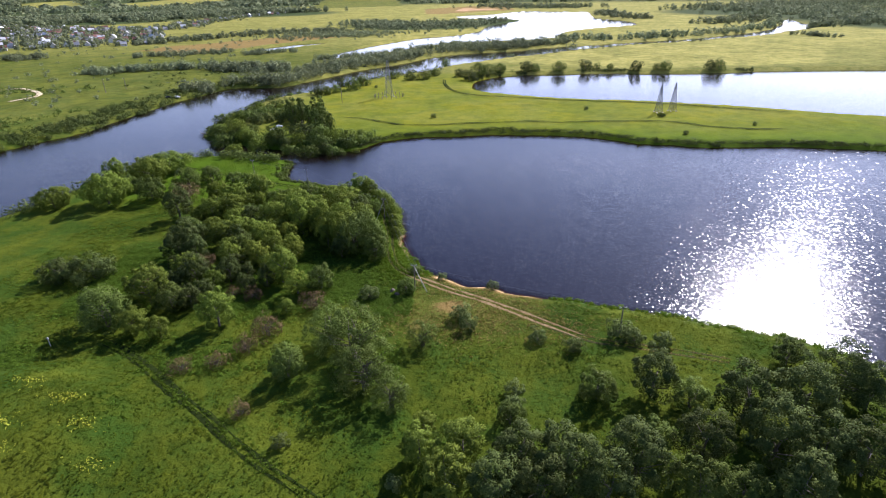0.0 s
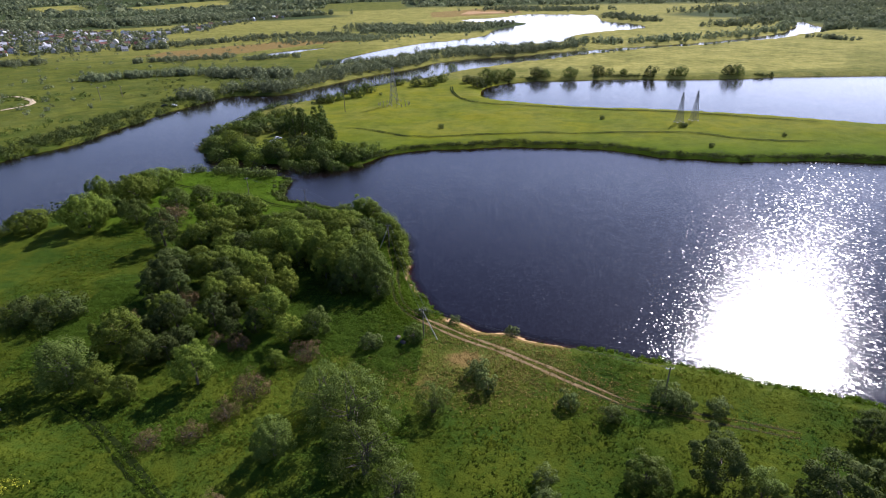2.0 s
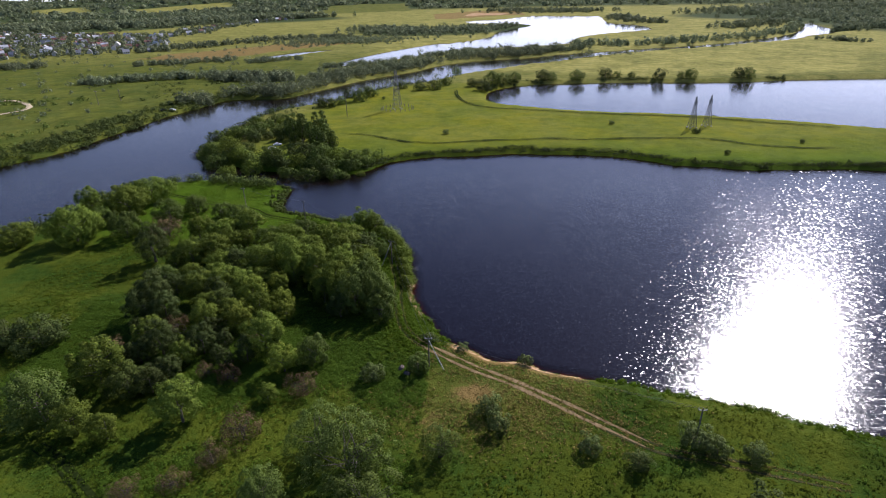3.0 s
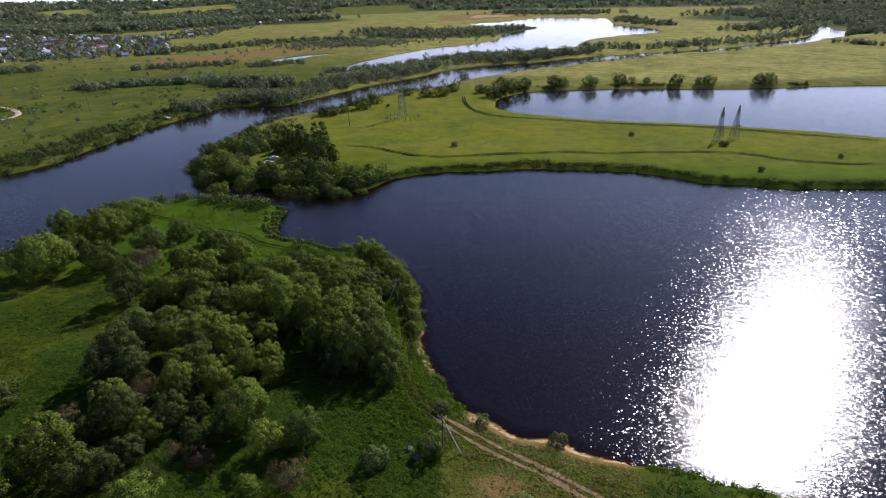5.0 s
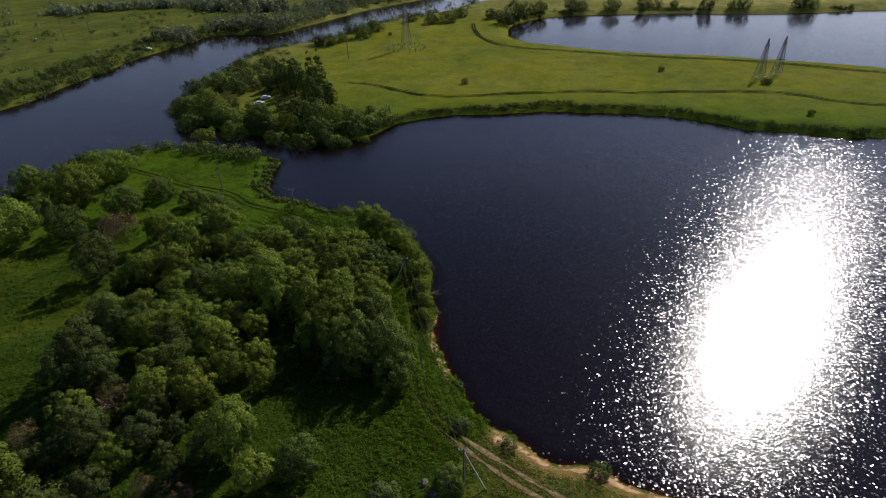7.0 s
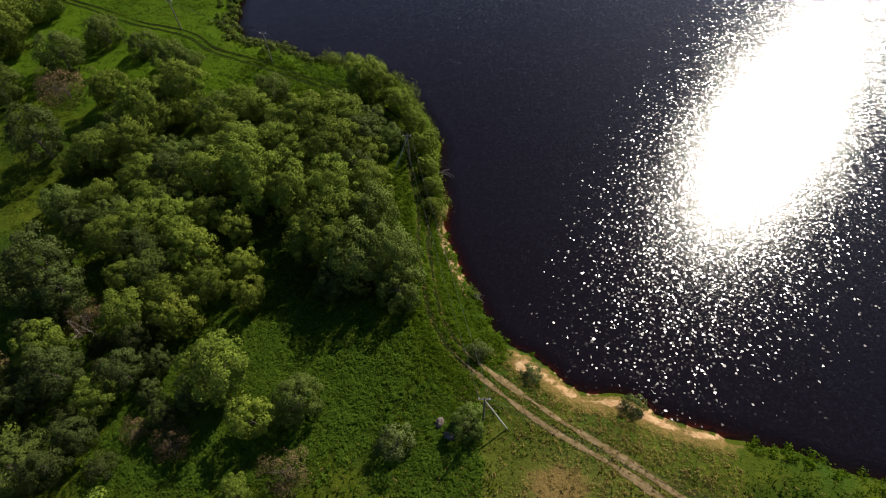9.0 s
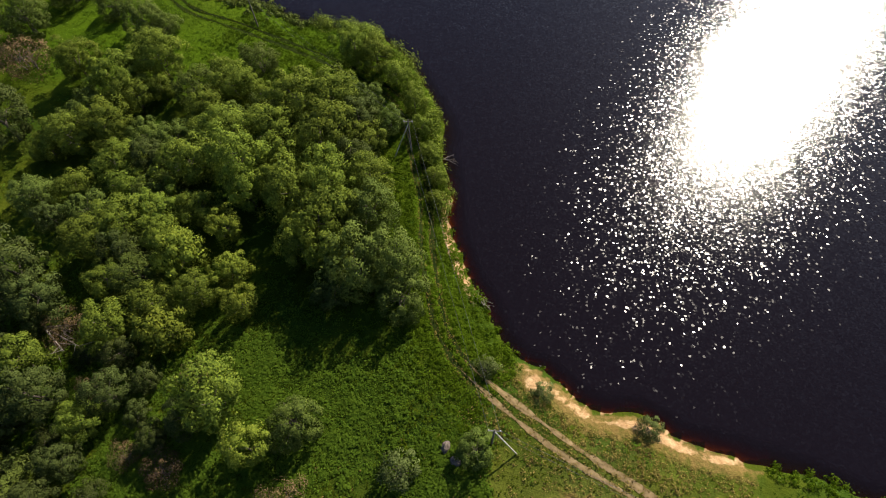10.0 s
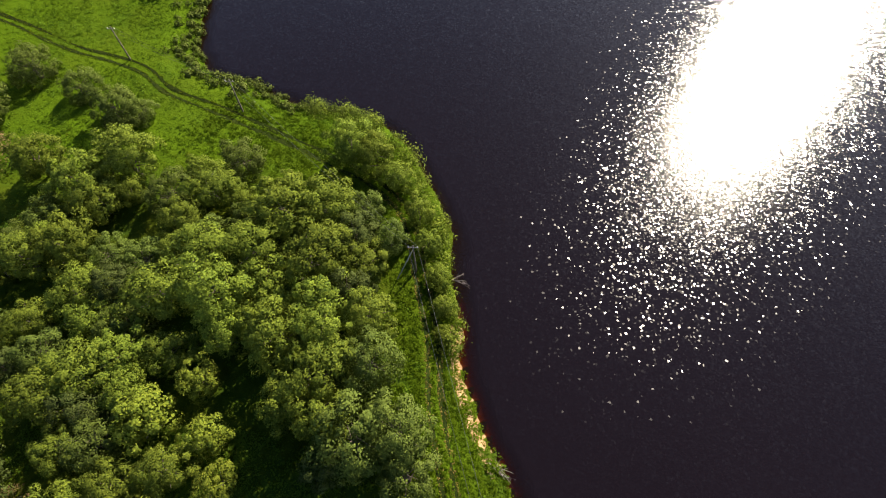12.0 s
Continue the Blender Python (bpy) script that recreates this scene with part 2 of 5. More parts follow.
STRIPS = {
    'treeline': ([(-365.9, 520.1), (-339.6, 527.9), (-316.6, 542.5), (-283.3, 550.5), (-258.8, 555.7)], 14, 7, 130),
    'bank_wood': ([(-243.5, 528.7), (-228.2, 547.1), (-194.0, 525.9), (-176.7, 534.3)], 20, 8, 150),
    'north_bank': ([(-163.4, 524.2), (-141.5, 555.0), (-117.0, 589.5), (-89.5, 628), (-62.7, 653)], 16, 7, 150),
    'strip_big': ([(-48, 703), (17, 730), (86, 758), (128, 786)], 14, 10, 110),
    'strip_mid': ([(-170.8, 613), (-137.2, 632), (-106.4, 662), (-73.4, 699), (-30, 747), (19, 780)], 8, 6, 140),
    'far_river': ([(125, 856), (166, 817), (202, 819), (285, 854), (386, 919), (503, 1029), (592, 1187)], 24, 9, 230),
    'c_bank': ([(35.5, 617), (73.0, 654), (162, 712), (216, 748), (291, 777), (356, 819)], 5, 4, 36),
    'peninsula': ([(-205, 1300), (-190, 1180), (-130, 1110), (-60, 1130), (0, 1210), (70, 1310)], 95, 9, 640),
    'pen2': ([(-320, 900), (-270, 960), (-241, 1029), (-200, 900), (-190, 1010)], 90, 4.5, 620),
    'row1': ([(-492, 811), (-457, 885), (-407, 950), (-343, 1036), (-241, 1029)], 26, 8, 230),
    'row2': ([(-274.6, 673), (-241.6, 690), (-217.7, 698)], 18, 6, 60),
    'row3': ([(-539.7, 634), (-518.1, 665)], 22, 7, 50),
    'row4': ([(-396.4, 654), (-356.6, 675), (-298, 700)], 16, 6, 110),
    'vill_back': ([(-1339, 1557), (-1135, 1504), (-1001, 1538), (-954, 1737), (-796, 1992), (-652, 1861)], 200, 17, 2300),
    'vill_back2': ([(-2932, 3396), (-1633, 2319), (-1229, 2461), (-1084, 2927)], 240, 18, 700),
    'r1': ([(534, 1022), (680, 1127)], 50, 12, 130),
    'r2': ([(411, 1107), (564, 1232), (625, 1272)], 40, 11, 100),
    'r3': ([(329, 1613), (337, 1440), (349, 1299)], 40, 12, 90),
    'r4': ([(67, 2270), (242, 2011), (366, 2099)], 110, 14, 260),
    'r5': ([(860, 1685), (780, 1390), (760, 1150), (760, 1020)], 170, 13, 700),
    'r7': ([(700, 1565), (950, 1900), (1300, 2160)], 220, 15, 600),
    'r6': ([(458, 868), (482, 806)], 12, 6, 40),
}
VILLAGE = [(-1159, 1350), (-626, 1142), (-452, 828), (-640, 735)]
TOP_FIELDS = [[(-2256, 2827), (-2149, 3122), (-1723, 2526), (-2018, 2547)], [(-1770, 2923), (-1559, 3594), (-1240, 2928), (-1510, 2539)]]
VILLAGE_ROW = [(-626, 1142), (-672, 1566), (-613, 2000)]
BROWN_FIELD = [(-440, 730), (-350, 690), (-312, 735), (-290, 800), (-240, 872), (-201, 915), (-280, 948), (-345, 904), (-388, 830), (-430, 785)]
MARSH = [(-142, 1680), (-180, 2069), (-29, 2335), (120, 2257), (126, 1870), (39, 1835), (-66, 1690)]
SAND_FLAT = [(-67, 1859), (45, 1900), (90, 2010), (-46, 2118)]
GREEN_FIELD = [(-671, 2347), (-817, 3179), (-441, 3318), (-311, 2511), (-521, 2381)]
HAY_FIELD = [(-8.8, 592.7), (141, 704), (431, 872), (495, 827), (323.0, 549.7), (147.6, 523.9)]

# ---- light ----
SUN_HEIGHT, SUN_SIDE = 36.8, 32.3
to_sun = Vector((math.cos(radians(SUN_HEIGHT)) * math.sin(radians(SUN_SIDE)), math.cos(radians(SUN_HEIGHT)) * math.cos(radians(SUN_SIDE)), math.sin(radians(SUN_HEIGHT))))
world = bpy.data.worlds.new("sky")
scene.world = world
world.use_nodes = True
sky = world.node_tree.nodes.new("ShaderNodeTexSky")
sky.sky_type, sky.sun_disc = "NISHITA", False
sky.sun_elevation, sky.sun_rotation = radians(SUN_HEIGHT), radians(SUN_SIDE)
sky.air_density, sky.dust_density, sky.ozone_density = 1.1, 1.0, 9.0
back = world.node_tree.nodes["Background"]
back.inputs[1].default_value = 0.066


def sky_math(how, a, b, c=None):
    n = world.node_tree.nodes.new("ShaderNodeMath")
    n.operation = how
    for value, slot in zip((a, b, c), n.inputs):
        if isinstance(value, (int, float)):
            slot.default_value = value
        elif value is not None:
            world.node_tree.links.new(value, slot)
    return n.outputs[0]


# summer haze: white above the horizon, brightest under the sun
way = world.node_tree.nodes.new("ShaderNodeTexCoord")
split = world.node_tree.nodes.new("ShaderNodeSeparateXYZ")
world.node_tree.links.new(way.outputs["Generated"], split.inputs[0])
sunward = sky_math("MULTIPLY_ADD", split.outputs[0], 0.5 * math.sin(radians(SUN_SIDE)), sky_math("MULTIPLY_ADD", split.outputs[1], 0.5 * math.cos(radians(SUN_SIDE)), 0.5))
haze = sky_math("EXPONENT", sky_math("MULTIPLY", sky_math("MAXIMUM", split.outputs[2], 0.0), -1 / 0.14), 0.0)
haze = sky_math("MULTIPLY", haze, sky_math("MULTIPLY_ADD", sky_math("POWER", sunward, 3.0), 0.8, 0.2))
veil = world.node_tree.nodes.new("ShaderNodeVectorMath")
veil.operation = "MULTIPLY_ADD"
veil.inputs[0].default_value = (32, 31, 30)
world.node_tree.links.new(haze, veil.inputs[1])
world.node_tree.links.new(sky.outputs[0], veil.inputs[2])
world.node_tree.links.new(veil.outputs[0], back.inputs[0])
sun = new("sun", bpy.data.lights.new("sun", "SUN"))
sun.data.energy, sun.data.angle, sun.data.color = 4.7, radians(0.55), (1.0, 0.93, 0.80)
sun.matrix_world = look(to_sun * 300, (0, 0, 0))


# ---- materials ----
class Nodes:
    """A small builder of node materials."""

    def __init__(self, name):
        self.mat = bpy.data.materials.new(name)
        self.mat.use_nodes = True
        self.tree = self.mat.node_tree
        self.bsdf = self.tree.nodes["Principled BSDF"]
        self.end = self.tree.nodes["Material Output"]

    def node(self, kind, **values):
        n = self.tree.nodes.new(kind)
        for key, value in values.items():
            n.inputs[key.replace("_", " ")].default_value = value
        return n

    def link(self, a, b):
        self.tree.links.new(a, b)

    def coords(self):
        return self.node("ShaderNodeNewGeometry").outputs["Position"]

    def noise(self, scale, detail=3.0, rough=0.55, where=None):
        n = self.node("ShaderNodeTexNoise", Scale=scale, Detail=detail, Roughness=rough)
        self.link(where or self.coords(), n.inputs["Vector"])
        return n.outputs["Fac"]

    def ramp(self, fac, *stops):
        n = self.tree.nodes.new("ShaderNodeValToRGB")
        while len(n.color_ramp.elements) < len(stops):
            n.color_ramp.elements.new(0.5)
        for e, (at, c) in zip(n.color_ramp.elements, stops):
            e.position, e.color = at, (c, c, c, 1) if isinstance(c, (int, float)) else (*c, 1)
        self.link(fac, n.inputs["Fac"])
        return n.outputs["Color"]

    def mix(self, fac, a, b, how="MIX"):
        n = self.tree.nodes.new("ShaderNodeMix")
        n.data_type, n.blend_type = "RGBA", how
        for value, slot in ((fac, n.inputs[0]), (a, n.inputs[6]), (b, n.inputs[7])):
            if isinstance(value, (int, float)):
                slot.default_value = value
            elif isinstance(value, tuple):
                slot.default_value = (*value, 1)
            else:
                self.link(value, slot)
        return n.outputs[2]

    def math(self, how, a, b):
        n = self.tree.nodes.new("ShaderNodeMath")
        n.operation = how
        for value, slot in ((a, n.inputs[0]), (b, n.inputs[1])):
            if isinstance(value, (int, float)):
                slot.default_value = value
            else:
                self.link(value, slot)
        return n.outputs[0]

    def attribute(self, name):
        n = self.tree.nodes.new("ShaderNodeAttribute")
        n.attribute_name = name
        return n.outputs["Fac"]

    def bump(self, height, strength, distance):
        n = self.node("ShaderNodeBump", Strength=strength, Distance=distance)
        self.link(height, n.inputs["Height"])
        self.link(n.outputs["Normal"], self.bsdf.inputs["Normal"])
        return n

    def set(self, **values):
        for key, value in values.items():
            slot = self.bsdf.inputs[key.replace("_", " ")]
            if isinstance(value, (int, float)):
                slot.default_value = value
            elif isinstance(value, tuple):
                slot.default_value = (*value, 1)
            else:
                self.link(value, slot)
        return self.mat


def ground_material():
    n = Nodes("meadow_ground")
    big, mid, fine = n.noise(0.035, 4), n.noise(0.35, 5, 0.6), n.noise(2.6, 4, 0.7)
    lush = n.mix(n.ramp(mid, (0.35, 0.0), (0.65, 1.0)), (0.036, 0.058, 0.005), (0.078, 0.098, 0.007))
    lush = n.mix(n.ramp(big, (0.42, 0.0), (0.62, 1.0)), lush, (0.100, 0.122, 0.010))
    lush = n.mix(n.ramp(n.noise(0.06, 5, 0.7), (0.40, 0.75), (0.55, 0.0)), lush, (0.030, 0.070, 0.008))
    # straw colour of dry grass, lightened so far fields also look hazed
    dry = n.mix(n.ramp(mid, (0.3, 0.0), (0.7, 1.0)), (0.370, 0.340, 0.070), (0.500, 0.445, 0.130))
    dry_haze_amount = n.math("MULTIPLY", n.attribute("dry"), n.ramp(n.math("ADD", n.math("MULTIPLY", n.noise(0.09, 5, 0.65), 0.5), n.math("MULTIPLY", n.noise(0.022, 4, 0.6), 0.5)), (0.36, 0.40), (0.60, 1.0)))
    colour = n.mix(dry_haze_amount, lush, dry)
    colour = n.mix(n.math("MULTIPLY", n.attribute("lush"), n.ramp(n.noise(0.045, 5, 0.65), (0.38, 0.6), (0.6, 1.0))), colour, n.mix(dry_haze_amount, (0.082, 0.150, 0.006), (0.310, 0.268, 0.018)))
    colour = n.mix(n.attribute("wooded"), colour, n.mix(fine, (0.040, 0.058, 0.020), (0.085, 0.110, 0.040)))
    colour = n.mix(n.ramp(n.noise(0.13, 6, 0.7), (0.38, 0.5), (0.56, 0.0)), colour, n.mix(0.6, colour, (0.030, 0.058, 0.005)))
    earth = n.mix(fine, (0.20, 0.115, 0.040), (0.36, 0.225, 0.085))
    bare = n.ramp(n.math("ADD", n.math("MULTIPLY", n.attribute("bare"), 1.0), n.math("MULTIPLY", n.math("SUBTRACT", n.noise(0.8, 5, 0.65), 0.5), 1.1)), (0.42, 0.0), (0.7, 1.0))
    colour = n.mix(n.math("MULTIPLY", bare, 0.75), colour, earth)
    sand = n.mix(n.ramp(n.noise(1.1, 5, 0.7), (0.3, 0.0), (0.7, 1.0)), (0.38, 0.20, 0.085), (0.70, 0.48, 0.26))
    wet = n.mix(n.ramp(n.attribute("depth"), (0.47, 0.0), (0.56, 1.0)), sand, (0.12, 0.045, 0.012))
    sandy = n.ramp(n.math("ADD", n.attribute("sand"), n.math("MULTIPLY", n.math("SUBTRACT", n.noise(0.9, 5, 0.7), 0.5), 0.9)), (0.42, 0.0), (0.58, 1.0))
    colour = n.mix(sandy, colour, wet)
    leafy_specks = n.noise(7.0, 3, 0.75)
    colour = n.mix(n.ramp(fine, (0.3, 0.4), (0.7, 0.0)), colour, n.mix(0.5, colour, (0.02, 0.035, 0.006)))
    colour = n.mix(n.ramp(leafy_specks, (0.38, 0.2), (0.62, 0.0)), colour, n.mix(0.55, colour, (0.012, 0.022, 0.005)))
    n.bump(n.math("ADD", n.math("MULTIPLY", mid, 1.0), n.math("MULTIPLY", fine, 0.35)), 1.0, 0.4)
    return n.set(Base_Color=colour, Roughness=0.95, Specular_IOR_Level=0.02)


def water_material():
    n = Nodes("river_water")
    deep = n.mix(n.noise(0.02, 3), (0.0054, 0.0026, 0.0028), (0.0072, 0.0038, 0.0042))
    # broad light ripples, smaller on the sheltered waters
    calm, open_bay = n.attribute("calm"), n.attribute("open_bay")
    waves = n.math("ADD", n.noise(3.2, 2, 0.5), n.math("MULTIPLY", n.noise(0.5, 2, 0.5), 0.8))
    bump = n.bump(waves, 1.0, 0.035)
    n.link(n.math("SUBTRACT", 1.0, n.math("MULTIPLY", calm, 0.7)), bump.inputs["Strength"])
    n.set(Base_Color=deep, Roughness=1.0, Specular_IOR_Level=0.0)

    # the breeze runs the waves along one line
    wind = math.cos(radians(SUN_SIDE)), math.sin(radians(SUN_SIDE))
    crest = n.node("ShaderNodeCombineXYZ", X=wind[0], Y=-wind[1], Z=0.0)

    def facets(scale, sigma, steepest=0.045):
        """Wavelets, each with a tilt of its own, none past the steepest."""
        cell = n.node("ShaderNodeTexVoronoi", Scale=scale, Randomness=1.0)
        n.link(n.coords(), cell.inputs["Vector"])
        rgb = n.tree.nodes.new("ShaderNodeSeparateColor")
        n.link(cell.outputs["Color"], rgb.inputs[0])
        turn = n.math("MULTIPLY", rgb.outputs[0], 2 * math.pi)
        steep = n.math("ADD", n.math("MULTIPLY", rgb.outputs[1], 1 - steepest), steepest)
        tilt = n.math("MULTIPLY", n.math("SQRT", n.math("MULTIPLY", n.math("LOGARITHM", steep, math.e), -2.0), 0.0), sigma)
        lean = n.tree.nodes.new("ShaderNodeCombineXYZ")
        a = n.math("MULTIPLY", n.math("MULTIPLY", tilt, n.math("COSINE", turn, 0.0)), 1.15)
        b = n.math("MULTIPLY", n.math("MULTIPLY", tilt, n.math("SINE", turn, 0.0)), 0.85)
        n.link(n.math("ADD", n.math("MULTIPLY", a, wind[1]), n.math("MULTIPLY", b, wind[0])), lean.inputs[0])
        n.link(n.math("SUBTRACT", n.math("MULTIPLY", a, wind[0]), n.math("MULTIPLY", b, wind[1])), lean.inputs[1])
        lean.inputs[2].default_value = 1.0
        unit = n.tree.nodes.new("ShaderNodeVectorMath")
        unit.operation = "NORMALIZE"
        n.link(lean.outputs[0], unit.inputs[0])
        return unit.outputs[0]

    def mirror(normal, rough):
        g = n.node("ShaderNodeBsdfGlossy", Color=(1, 1, 1, 1), Anisotropy=0.25)
        n.link(crest.outputs[0], g.inputs["Tangent"])
        n.link(n.math("ADD", n.math("SUBTRACT", rough, n.math("MULTIPLY", calm, 0.4 * rough)), n.math("MULTIPLY", open_bay, 0.02)), g.inputs["Roughness"])
        g.distribution = "BECKMANN"
        n.link(normal, g.inputs["Normal"])
        fresnel = n.node("ShaderNodeFresnel", IOR=1.38)
        n.link(normal, fresnel.inputs["Normal"])
        return blended(fresnel.outputs[0], n.bsdf, g)

    def blended(amount, a, b):
        layer = n.tree.nodes.new("ShaderNodeMixShader")
        if isinstance(amount, float):
            layer.inputs[0].default_value = amount
        else:
            n.link(amount, layer.inputs[0])
        n.link(a.outputs[0], layer.inputs[1])
        n.link(b.outputs[0], layer.inputs[2])
        return layer

    wavelets = blended(open_bay, mirror(facets(3.7, 0.076), 0.20), mirror(facets(1.9, 0.052), 0.19))
    share = n.math("SUBTRACT", 0.50, n.math("MAXIMUM", n.math("MULTIPLY", calm, 0.35), n.math("MULTIPLY", open_bay, 0.05)))
    surface = blended(share, mirror(bump.outputs["Normal"], 0.16), wavelets)
    # shallow edges let the bed show through
    clear = n.node("ShaderNodeBsdfTransparent", Color=(0.50, 0.27, 0.12, 1))
    blend = n.tree.nodes.new("ShaderNodeMixShader")
    n.link(n.ramp(n.attribute("depth"), (0.50, 0.65), (0.68, 0.0)), blend.inputs[0])
    n.link(surface.outputs[0], blend.inputs[1])
    n.link(clear.outputs[0], blend.inputs[2])
    n.link(blend.outputs[0], n.end.inputs["Surface"])
    return n.mat


def leaf_material(name, dark, light, through=0.35, gloss=0.45, patches=None):
    n = Nodes(name)
    geo, info = n.node("ShaderNodeNewGeometry"), n.node("ShaderNodeObjectInfo")
    colour = n.mix(geo.outputs["Random Per Island"], dark, light)
    shade = n.mix(n.ramp(n.noise(0.5, 3), (0.35, 0.0), (0.7, 1.0)), colour, n.mix(0.5, colour, light))
    if patches:
        # broad drifts of lusher and of paler growth
        shade = n.mix(n.ramp(n.noise(0.055, 5, 0.65), (0.40, 0.85), (0.56, 0.0)), shade, patches[0])
        shade = n.mix(n.ramp(n.noise(0.032, 5, 0.6), (0.48, 0.0), (0.66, 0.85)), shade, patches[1])
    hue = n.node("ShaderNodeHueSaturation")
    n.link(shade, hue.inputs["Color"])
    n.link(n.math("ADD", 0.494, n.math("MULTIPLY", info.outputs["Random"], 0.014)), hue.inputs["Hue"])
    n.link(n.math("ADD", 0.8, n.math("MULTIPLY", info.outputs["Random"], 0.4)), hue.inputs["Value"])
    n.set(Base_Color=hue.outputs["Color"], Roughness=gloss, Specular_IOR_Level=0.06)
    thin = n.node("ShaderNodeBsdfTranslucent")
    n.link(n.mix(0.5, hue.outputs["Color"], light), thin.inputs["Color"])
    blend = n.tree.nodes.new("ShaderNodeMixShader")
    blend.inputs[0].default_value = through
    n.link(n.bsdf.outputs[0], blend.inputs[1])
    n.link(thin.outputs[0], blend.inputs[2])
    n.link(blend.outputs[0], n.end.inputs["Surface"])
    return n.mat


def plain_material(name, dark, light, scale=3.0, rough=0.8, metal=0.0):
    n = Nodes(name)
    colour = n.mix(n.ramp(n.noise(scale, 5, 0.65), (0.3, 0.0), (0.7, 1.0)), dark, light)
    info = n.node("ShaderNodeObjectInfo")
    hue = n.node("ShaderNodeHueSaturation")
    n.link(colour, hue.inputs["Color"])
    n.link(n.math("ADD", 0.8, n.math("MULTIPLY", info.outputs["Random"], 0.4)), hue.inputs["Value"])
    n.bump(n.noise(scale * 4, 4, 0.7), 0.4, 0.02)
    return n.set(Base_Color=hue.outputs["Color"], Roughness=rough, Metallic=metal, Specular_IOR_Level=0.02 if rough > 0.9 else 0.5)


GROUND, WATER = ground_material(), water_material()
LEAVES = {
    "m": leaf_material("fresh_green_leaves", (0.052, 0.088, 0.016), (0.200, 0.252, 0.030), 0.24, 0.8),
    "y": leaf_material("yellow_green_leaves", (0.080, 0.125, 0.018), (0.242, 0.288, 0.034), 0.24, 0.8),
    "w": leaf_material("grey_green_willow_leaves", (0.046, 0.074, 0.016), (0.138, 0.180, 0.033), 0.2, 0.75),
    "d": leaf_material("dark_green_leaves", (0.030, 0.048, 0.012), (0.098, 0.122, 0.030), 0.2, 0.75),
    "x": leaf_material("brownish_twigs", (0.105, 0.070, 0.032), (0.215, 0.150, 0.072), 0.2, 0.9),
    "g": leaf_material("grass_blades", (0.046, 0.070, 0.003), (0.086, 0.112, 0.005), 0.5, 0.9, ((0.026, 0.060, 0.004), (0.112, 0.124, 0.007))),
    "k": leaf_material("lush_grass_blades", (0.068, 0.130, 0.006), (0.115, 0.185, 0.009), 0.5, 0.9),
    "h": leaf_material("meadow_herbs", (0.062, 0.122, 0.011), (0.125, 0.200, 0.018), 0.5, 0.9),
    "v": leaf_material("silvery_willow_leaves", (0.050, 0.072, 0.018), (0.150, 0.185, 0.055), 0.2, 0.8),
    # far woods: distance haze is put into this paler, greyer leaf colour
    "f": leaf_material("haze_paled_far_leaves", (0.105, 0.135, 0.068), (0.225, 0.255, 0.130), 0.3, 0.9),
    "r": leaf_material("dry_grass_blades", (0.140, 0.100, 0.026), (0.290, 0.220, 0.066), 0.3, 0.9),
    "o": leaf_material("yellow_flowers", (0.50, 0.48, 0.04), (0.72, 0.70, 0.08), 0.3, 0.9),
}
BARK = plain_material("grey_brown_bark", (0.06, 0.045, 0.032), (0.17, 0.14, 0.11), 6.0, 0.9)
DEAD_WOOD = plain_material("bleached_dead_wood", (0.20, 0.16, 0.12), (0.42, 0.36, 0.29), 8.0, 0.9)
POLE_WOOD = plain_material("weathered_pole_wood", (0.09, 0.075, 0.06), (0.24, 0.20, 0.16), 5.0, 0.85)
POST = plain_material("stained_concrete", (0.20, 0.18, 0.14), (0.34, 0.31, 0.25), 3.0, 0.9)
CONCRETE = plain_material("pale_concrete", (0.45, 0.42, 0.37), (0.66, 0.62, 0.55), 3.0, 0.85)
STEEL = plain_material("galvanised_steel", (0.14, 0.14, 0.14), (0.26, 0.26, 0.26), 4.0, 0.55, 0.6)
WIRE = plain_material("aluminium_wire", (0.10, 0.10, 0.10), (0.18, 0.18, 0.18), 2.0, 0.5, 0.7)
RUT = plain_material("sandy_rut", (0.17, 0.12, 0.052), (0.40, 0.285, 0.15), 1.6, 0.95)
PALE_SAND = plain_material("pale_lane_sand", (0.42, 0.34, 0.20), (0.60, 0.50, 0.33), 1.6, 0.95)
# flattened grass, its colour darkened further for the shadow inside the ruts
SHADED_RUT_GRASS = plain_material("flattened_grass_with_rut_shade", (0.010, 0.019, 0.004), (0.032, 0.045, 0.008), 1.2, 0.95)
TRODDEN = plain_material("trodden_earth", (0.035, 0.045, 0.014), (0.080, 0.075, 0.030), 1.2, 0.95)
WALLS = [plain_material(n, a, b, 0.6, 0.85) for n, a, b in (
    ("white_render", (0.62, 0.61, 0.58), (0.80, 0.79, 0.76)), ("grey_brick", (0.32, 0.30, 0.28), (0.45, 0.43, 0.40)),
    ("tan_timber", (0.26, 0.17, 0.09), (0.40, 0.28, 0.16)))]
ROOFS = [plain_material(n, a, b, 0.8, 0.8) for n, a, b in (
    ("grey_slate_sheet", (0.24, 0.24, 0.24), (0.42, 0.41, 0.41)), ("red_brown_roof_sheet", (0.15, 0.06, 0.045), (0.24, 0.10, 0.07)),
    ("bright_zinc_sheet", (0.55, 0.55, 0.55), (0.72, 0.71, 0.70)))]
GLASS = plain_material("dark_window_glass", (0.03, 0.035, 0.04), (0.06, 0.07, 0.08), 1.0, 0.1)
CAR_PAINT = plain_material("white_car_paint", (0.70, 0.70, 0.70), (0.80, 0.80, 0.80), 1.0, 0.25)
RUBBER = plain_material("black_rubber", (0.02, 0.02, 0.02), (0.04, 0.04, 0.04), 3.0, 0.8)
